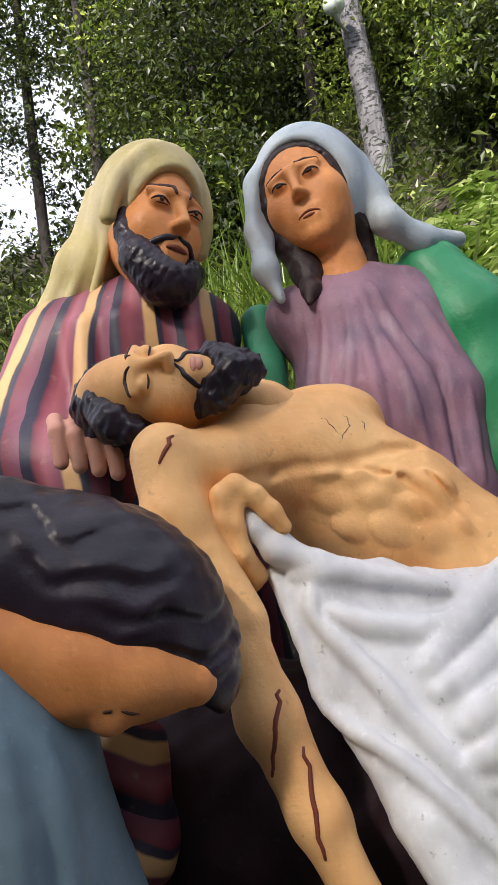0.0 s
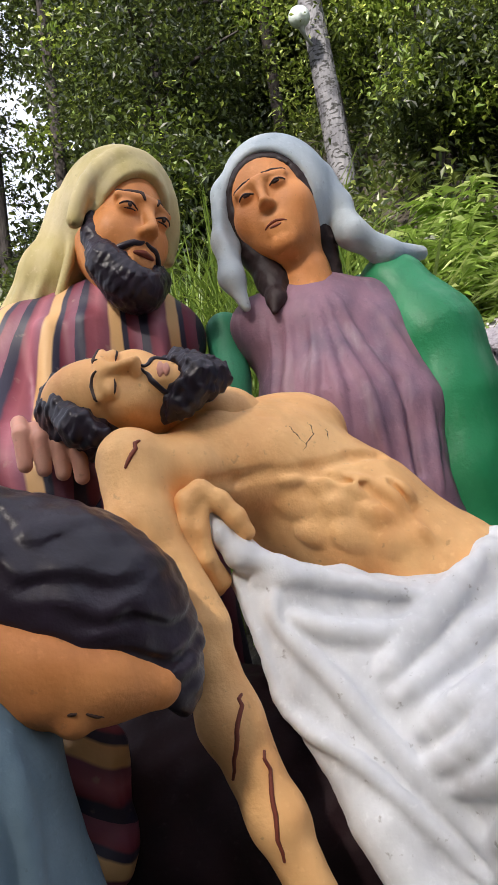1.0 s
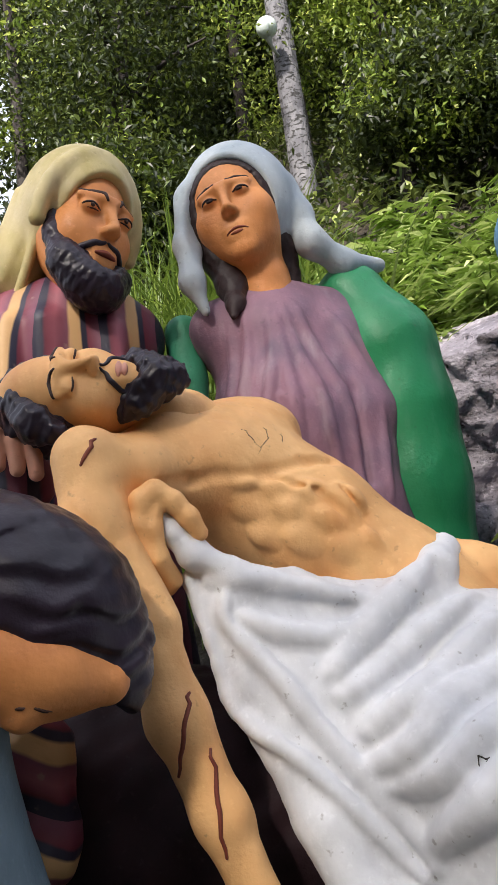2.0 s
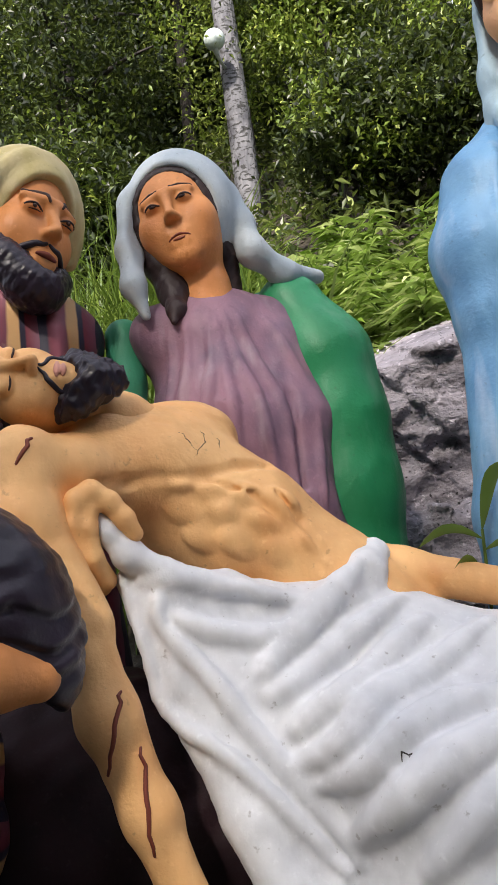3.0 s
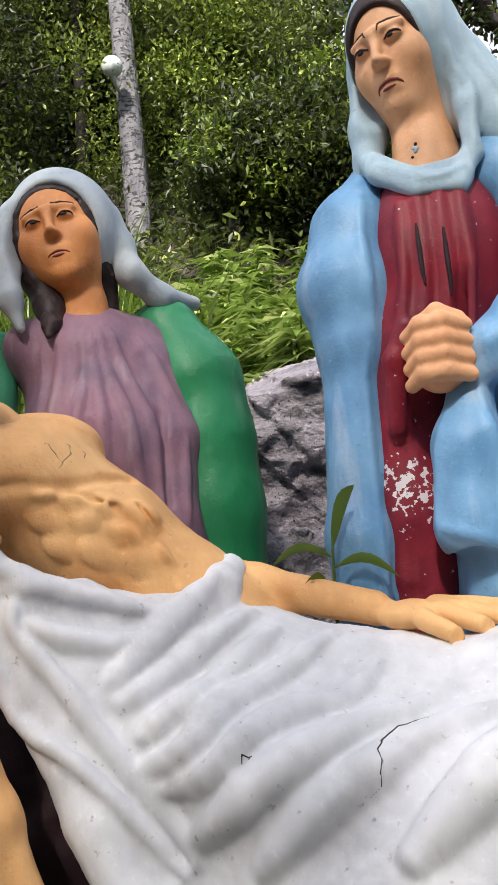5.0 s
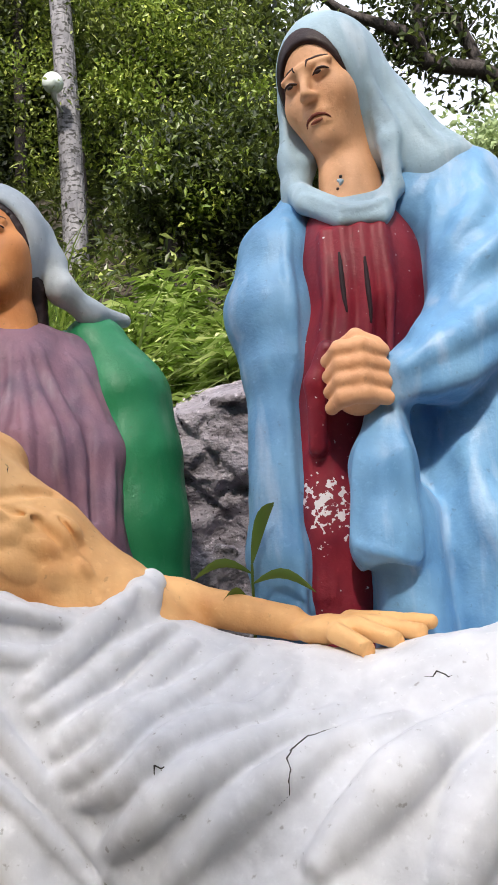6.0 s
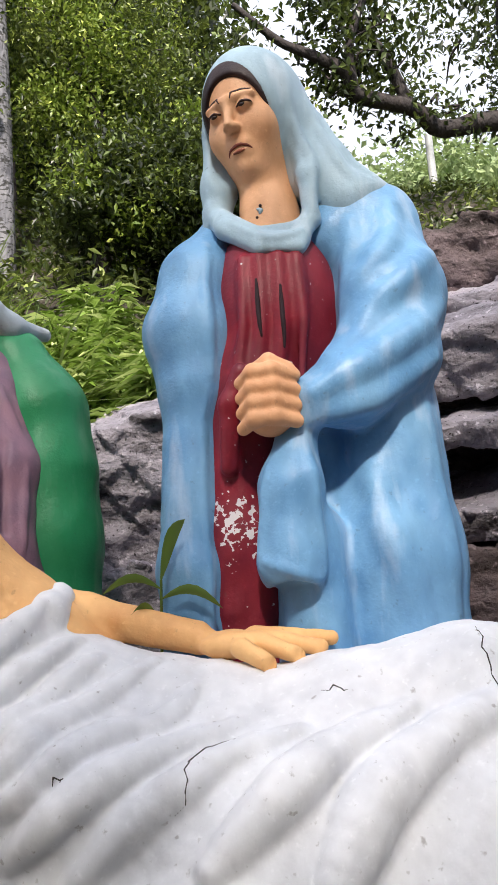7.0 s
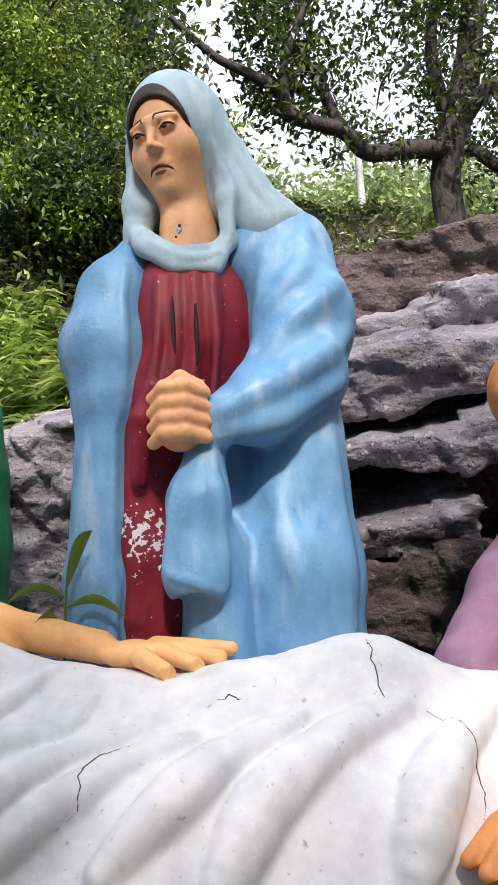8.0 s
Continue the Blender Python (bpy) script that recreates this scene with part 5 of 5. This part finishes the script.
def added_shade_tree():
    """Unseen tree added behind the path; its crown keeps the sun off the statues."""
    rng = np.random.RandomState(21)
    root = thing("tree", "broad unseen tree added across the path to shade the statues", "tree")
    root.location = (-3.4, -4.2, -0.12)
    pieces = [tube([(0, 0, -0.2), (0.1, 0.1, 1.8), (0.6, 0.6, 3.4), (1.4, 1.4, 4.6)], [0.24, 0.20, 0.16, 0.08], 12, 0.05)]
    for k in range(8):
        a = k * 0.8
        pieces.append(tube([(0.6, 0.6, 3.3), (1.2 + np.cos(a), 1.2 + np.sin(a), 4.3), (1.8 + 2.0 * np.cos(a), 1.8 + 1.4 * np.sin(a), 5.0)], [0.09, 0.06, 0.02], 7))
    v, f = joined(*pieces)
    part("trunk", mesh_of("trunk", v, f, [M["darkbark"]]), root)
    u = rng.uniform(-1, 1, (520, 2))
    u = u[(u**2).sum(1) < 1]
    c = np.stack([1.75 + 2.5 * u[:, 0], 1.6 + 1.95 * u[:, 1], 5.1 + rng.uniform(-0.35, 0.45, len(u))], 1)
    p = (c[:, None] + rng.normal(0, 0.36, (len(c), 5, 3)) * (1, 1, 0.7)).reshape(-1, 3)
    v, f = leaf_cloud(rng, p, 0.22, 0.12)
    part("crown", mesh_of("crown", v, f, [M["leaf"]], smooth=False), root)


added_shade_tree()


def old_tree():
    """The spreading tree above the outcrop, with its long level limb."""
    rng = np.random.RandomState(11)
    root = thing("tree", "old spreading tree, dark trunk and long crooked limbs", "tree", "trees on the bank")
    limbs = OLD_LIMBS
    v, f = joined(*[tube(p, r, 10, 0.08) for p, r in limbs])
    part("trunk", mesh_of("trunk", v, f, [M["darkbark"]]), root)
    cs = []
    for p, r in limbs[1:]:
        p = np.array(p)
        for k in range(17):
            i = rng.randint(0, len(p) - 1)
            c = p[i] + (p[i + 1] - p[i]) * rng.uniform() + rng.normal(0, 0.30, 3) + (0, 0, 0.12)
            cs.append(c + rng.normal(0, 0.14, (62, 3)))
    extra, _ = clumps(rng, (6.2, 5.4, 7.6), (2.6, 1.6, 0.9), 46, 90, 0.24)
    v, f = leaf_cloud(rng, np.concatenate(cs + [extra]), 0.10, 0.05)
    part("crown", mesh_of("crown", v, f, [M["leafdark"]], smooth=False), root)
    twigs = []
    for c in cs[::4]:
        q = c.mean(0)
        twigs.append(tube([q, q + rng.normal(0, 0.2, 3), q + rng.normal(0, 0.35, 3)], [0.02, 0.014, 0.006], 5))
    v, f = joined(*twigs)
    tagged(part("twig", mesh_of("twig", v, f, [M["darkbark"]]), root), kind="stuff")


def shrub(rng, x, y, wide, tall, label="leafy shrub with long pointed bright green leaves"):
    z = float(hill(x, y))
    root = thing("shrub", label, "shrub", "shrubs on the bank")
    root.location = (x, y, z)
    stems, vs = [], []
    for k in range(26):
        a, out = rng.uniform(0, 6.28), rng.uniform(0.2, 1.0)
        tip = np.array((np.cos(a) * wide * out, np.sin(a) * wide * out, tall * rng.uniform(0.55, 1.1) * (1.15 - 0.4 * out)))
        mid = tip * (0.5, 0.5, 0.68)
        stems.append(tube([(0, 0, -0.1), mid, tip], [0.010, 0.007, 0.003], 5))
        for t in np.linspace(0.30, 1.0, 12):
            q = (1 - t) ** 2 * np.zeros(3) + 2 * t * (1 - t) * mid + t * t * tip
            for s in range(5):
                b = rng.uniform(0, 6.28)
                d = np.array((np.cos(b), np.sin(b), rng.uniform(-0.25, 0.5)))
                d /= np.linalg.norm(d)
                vs.append((q, d))
    q = np.array([a for a, _ in vs])
    d = np.array([b for _, b in vs])
    n = len(q)
    L = rng.uniform(0.08, 0.18, (n, 1))
    w = L * rng.uniform(0.10, 0.17, (n, 1))
    s = np.cross(d, (0, 0, 1.0))
    s /= np.linalg.norm(s, axis=1, keepdims=True) + 1e-9
    up = np.cross(s, d)
    sag = np.array((0, 0, 1.0))
    v = np.stack([q, q + d * L * 0.45 + s * w + up * w * 0.4 - sag * L * 0.04, q + d * L * 0.45 - sag * L * 0.06, q + d * L * 0.45 - s * w + up * w * 0.4 - sag * L * 0.04, q + d * L - sag * L * 0.30], 1).reshape(-1, 3)
    f = (np.arange(n)[:, None, None] * 5 + np.array([[0, 1, 2, 2], [0, 2, 3, 3], [1, 4, 2, 2], [2, 4, 3, 3]])[None]).reshape(-1, 4)
    tri = f[:, :3]
    v2, f2 = joined(*stems)
    part("stem", mesh_of("stem", v2, f2, [M["grass"]]), root)
    part("foliage", mesh_of("foliage", v, tri, [M["bush"]], smooth=False), root)


for x, y, wide, tall in ((1.05, 3.35, 0.42, 0.70), (1.55, 3.25, 0.45, 0.80), (2.05, 3.10, 0.42, 0.74), (1.35, 3.80, 0.46, 0.68), (1.95, 3.75, 0.46, 0.72), (0.80, 3.70, 0.36, 0.60), (2.50, 3.40, 0.42, 0.74), (1.70, 4.30, 0.44, 0.55), (1.15, 4.35, 0.40, 0.50)):
    shrub(rng, x, y, wide, tall)


def tall_grass():
    rng = np.random.RandomState(5)
    n, seg = 3600, 6
    x, y = rng.uniform(-2.2, 0.95, n), rng.uniform(2.75, 4.6, n)
    base = np.stack([x, y, hill(x, y) - 0.02], 1)
    a = rng.uniform(0, 6.28, n)
    out = np.stack([np.cos(a), np.sin(a), 0 * a], 1)
    L, bend = rng.uniform(0.6, 1.35, (n, 1)), rng.uniform(0.1, 0.75, (n, 1))
    side = np.cross(out, (0, 0, 1.0))
    w = rng.uniform(0.005, 0.012, (n, 1))
    rows = []
    for k in range(seg):
        t = k / (seg - 1)
        c = base + out * L * bend * t * t + np.array((0, 0, 1.0)) * L * (t - 0.55 * bend * t**3)
        ww = w * (1 - t**2 * 0.92)
        rows.append(np.stack([c - side * ww, c + side * ww], 1))
    v = np.stack(rows, 1).reshape(-1, 3)
    k = np.arange(seg - 1)
    q = np.stack([2 * k, 2 * k + 1, 2 * k + 3, 2 * k + 2], 1)
    f = (np.arange(n)[:, None, None] * 2 * seg + q[None]).reshape(-1, 4)
    thing("tall_grass", "tall arching green grass behind the statues", "grass", kind="stuff", data=mesh_of("tall_grass", v, f, [M["grass"]]))


tall_grass()
OLD_LIMBS = [
    ([(7.30, 5.45, 3.6), (7.26, 5.43, 4.5), (7.13, 5.36, 5.15), (7.14, 5.20, 5.72), (7.31, 5.0, 6.55), (7.30, 4.7, 7.9)], [0.24, 0.20, 0.18, 0.20, 0.17, 0.10]),
    ([(7.14, 5.20, 5.55), (6.51, 5.36, 5.42), (6.01, 5.49, 5.30), (5.64, 5.48, 5.44), (5.03, 5.64, 5.52), (4.89, 5.57, 5.69), (4.55, 5.66, 5.84), (4.20, 5.75, 5.96), (3.75, 5.86, 6.31)], [0.13, 0.11, 0.095, 0.085, 0.08, 0.07, 0.055, 0.045, 0.03]),
    ([(5.00, 5.62, 5.55), (4.90, 5.49, 6.0), (5.07, 5.19, 6.68)], [0.06, 0.05, 0.03]),
    ([(5.60, 5.48, 5.45), (5.31, 5.54, 6.12), (4.72, 5.81, 6.76)], [0.07, 0.055, 0.03]),
    ([(7.14, 5.20, 5.70), (7.26, 4.76, 6.09), (7.78, 4.35, 6.25)], [0.13, 0.10, 0.07]),
    ([(7.14, 5.20, 5.85), (6.88, 5.17, 6.57), (6.85, 4.98, 7.41)], [0.11, 0.08, 0.05]),
    ([(7.20, 5.25, 5.75), (7.49, 4.83, 5.20), (7.9, 4.5, 4.7)], [0.09, 0.07, 0.05]),
]
old_tree()


def lamp_on_trunk():
    root = thing("globe_lamp", "white glass globe lamp on the grey tree", "lamp")
    root.location = (1.40, 6.18, 4.87)
    bm = bmesh.new()
    bmesh.ops.create_uvsphere(bm, u_segments=24, v_segments=16, radius=0.092)
    me = bpy.data.meshes.new("globe")
    bm.to_mesh(me)
    bm.free()
    for poly in me.polygons:
        poly.use_smooth = True
    me.materials.append(M["globe"])
    part("globe", me, root)
    v, f = tube([(0.0, 0.0, -0.08), (0.03, 0.05, -0.13), (0.09, 0.15, -0.14), (0.15, 0.25, -0.12)], [0.035, 0.016, 0.014, 0.02], 8)
    part("bracket", mesh_of("bracket", v, f, [M["steel"]]), root)


lamp_on_trunk()
v, f = tube([(7.9, 7.5, 4.6), (7.9, 7.5, 5.6), (7.9, 7.5, 6.85)], [0.065, 0.06, 0.055], 10)
thing("lamp_pole", "slim pale steel pole on the slope", "pole", data=mesh_of("lamp_pole", v, f, [M["steel"]]))


def sprout():
    """A young plant that grows between shroud and mantle."""
    root = thing("seedling", "thin young plant with a few long green leaves", "plant")
    root.location = (0.735, 1.44, BASE)
    v, f = tube([(0.0, 0.0, 0), (-0.005, -0.01, 0.3), (0.0, -0.02, 0.60)], [0.005, 0.004, 0.003], 6)
    part("stem", mesh_of("stem", v, f, [M["grass"]]), root)
    for a, b, w in (((0.0, -0.02, 0.60), (0.040, -0.070, 0.725), 0.014), ((0.0, -0.02, 0.58), (-0.11, 0.05, 0.575), 0.010), ((0.0, -0.02, 0.56), (0.10, -0.11, 0.530), 0.011), ((0.0, -0.01, 0.5), (-0.08, -0.04, 0.53), 0.009)):
        a, b = np.array(a), np.array(b)
        d = b - a
        s = np.cross(d, (0.3, 0.9, 0.2))
        s /= np.linalg.norm(s)
        n = np.cross(s, d / np.linalg.norm(d))
        rows = []
        for t in np.linspace(0, 1, 8):
            c = a + d * t + np.array((0, 0, 0.03)) * np.sin(np.pi * t)
            ww = w * np.sin(np.pi * min(1, t * 0.97 + 0.03)) ** 0.8
            rows += [c + s * ww + n * ww * 0.35, c, c - s * ww + n * ww * 0.35]
        k = np.arange(7)
        f = np.concatenate([np.stack([3 * k + j, 3 * k + j + 1, 3 * k + j + 4, 3 * k + j + 3], 1) for j in (0, 1)])
        part("leaf", mesh_of("leaf", np.array(rows), f, [M["grass"]]), root)


sprout()


def undergrowth():
    """Low leaves that cover the bank between the trees."""
    rng = np.random.RandomState(9)
    n = 40000
    a, s = radians(1) * rng.uniform(-42, 62, n), rng.uniform(3.6, 10.5, n)
    x, y = s * np.sin(a), s * np.cos(a)
    keep = 0.45 * x + 0.89 * y > 3.2
    x, y = x[keep], y[keep]
    lift = np.abs(rng.normal(0, 0.26, len(x))) * (0.5 + 0.5 * np.sin(3 * x) * np.sin(2.3 * y)) + rng.uniform(0, 0.25, len(x))
    lift *= np.where(np.arctan2(x, y) > radians(35), 0.22, 1.0)  # the open slope past the outcrop
    v, f = leaf_cloud(rng, np.stack([x, y, hill(x, y) + lift + 0.03], 1), 0.11, 0.036, 0.2)
    thing("undergrowth", "low leafy undergrowth on the wooded bank", "undergrowth", kind="stuff", data=mesh_of("undergrowth", v, f, [M["leaf"]], smooth=False))


undergrowth()
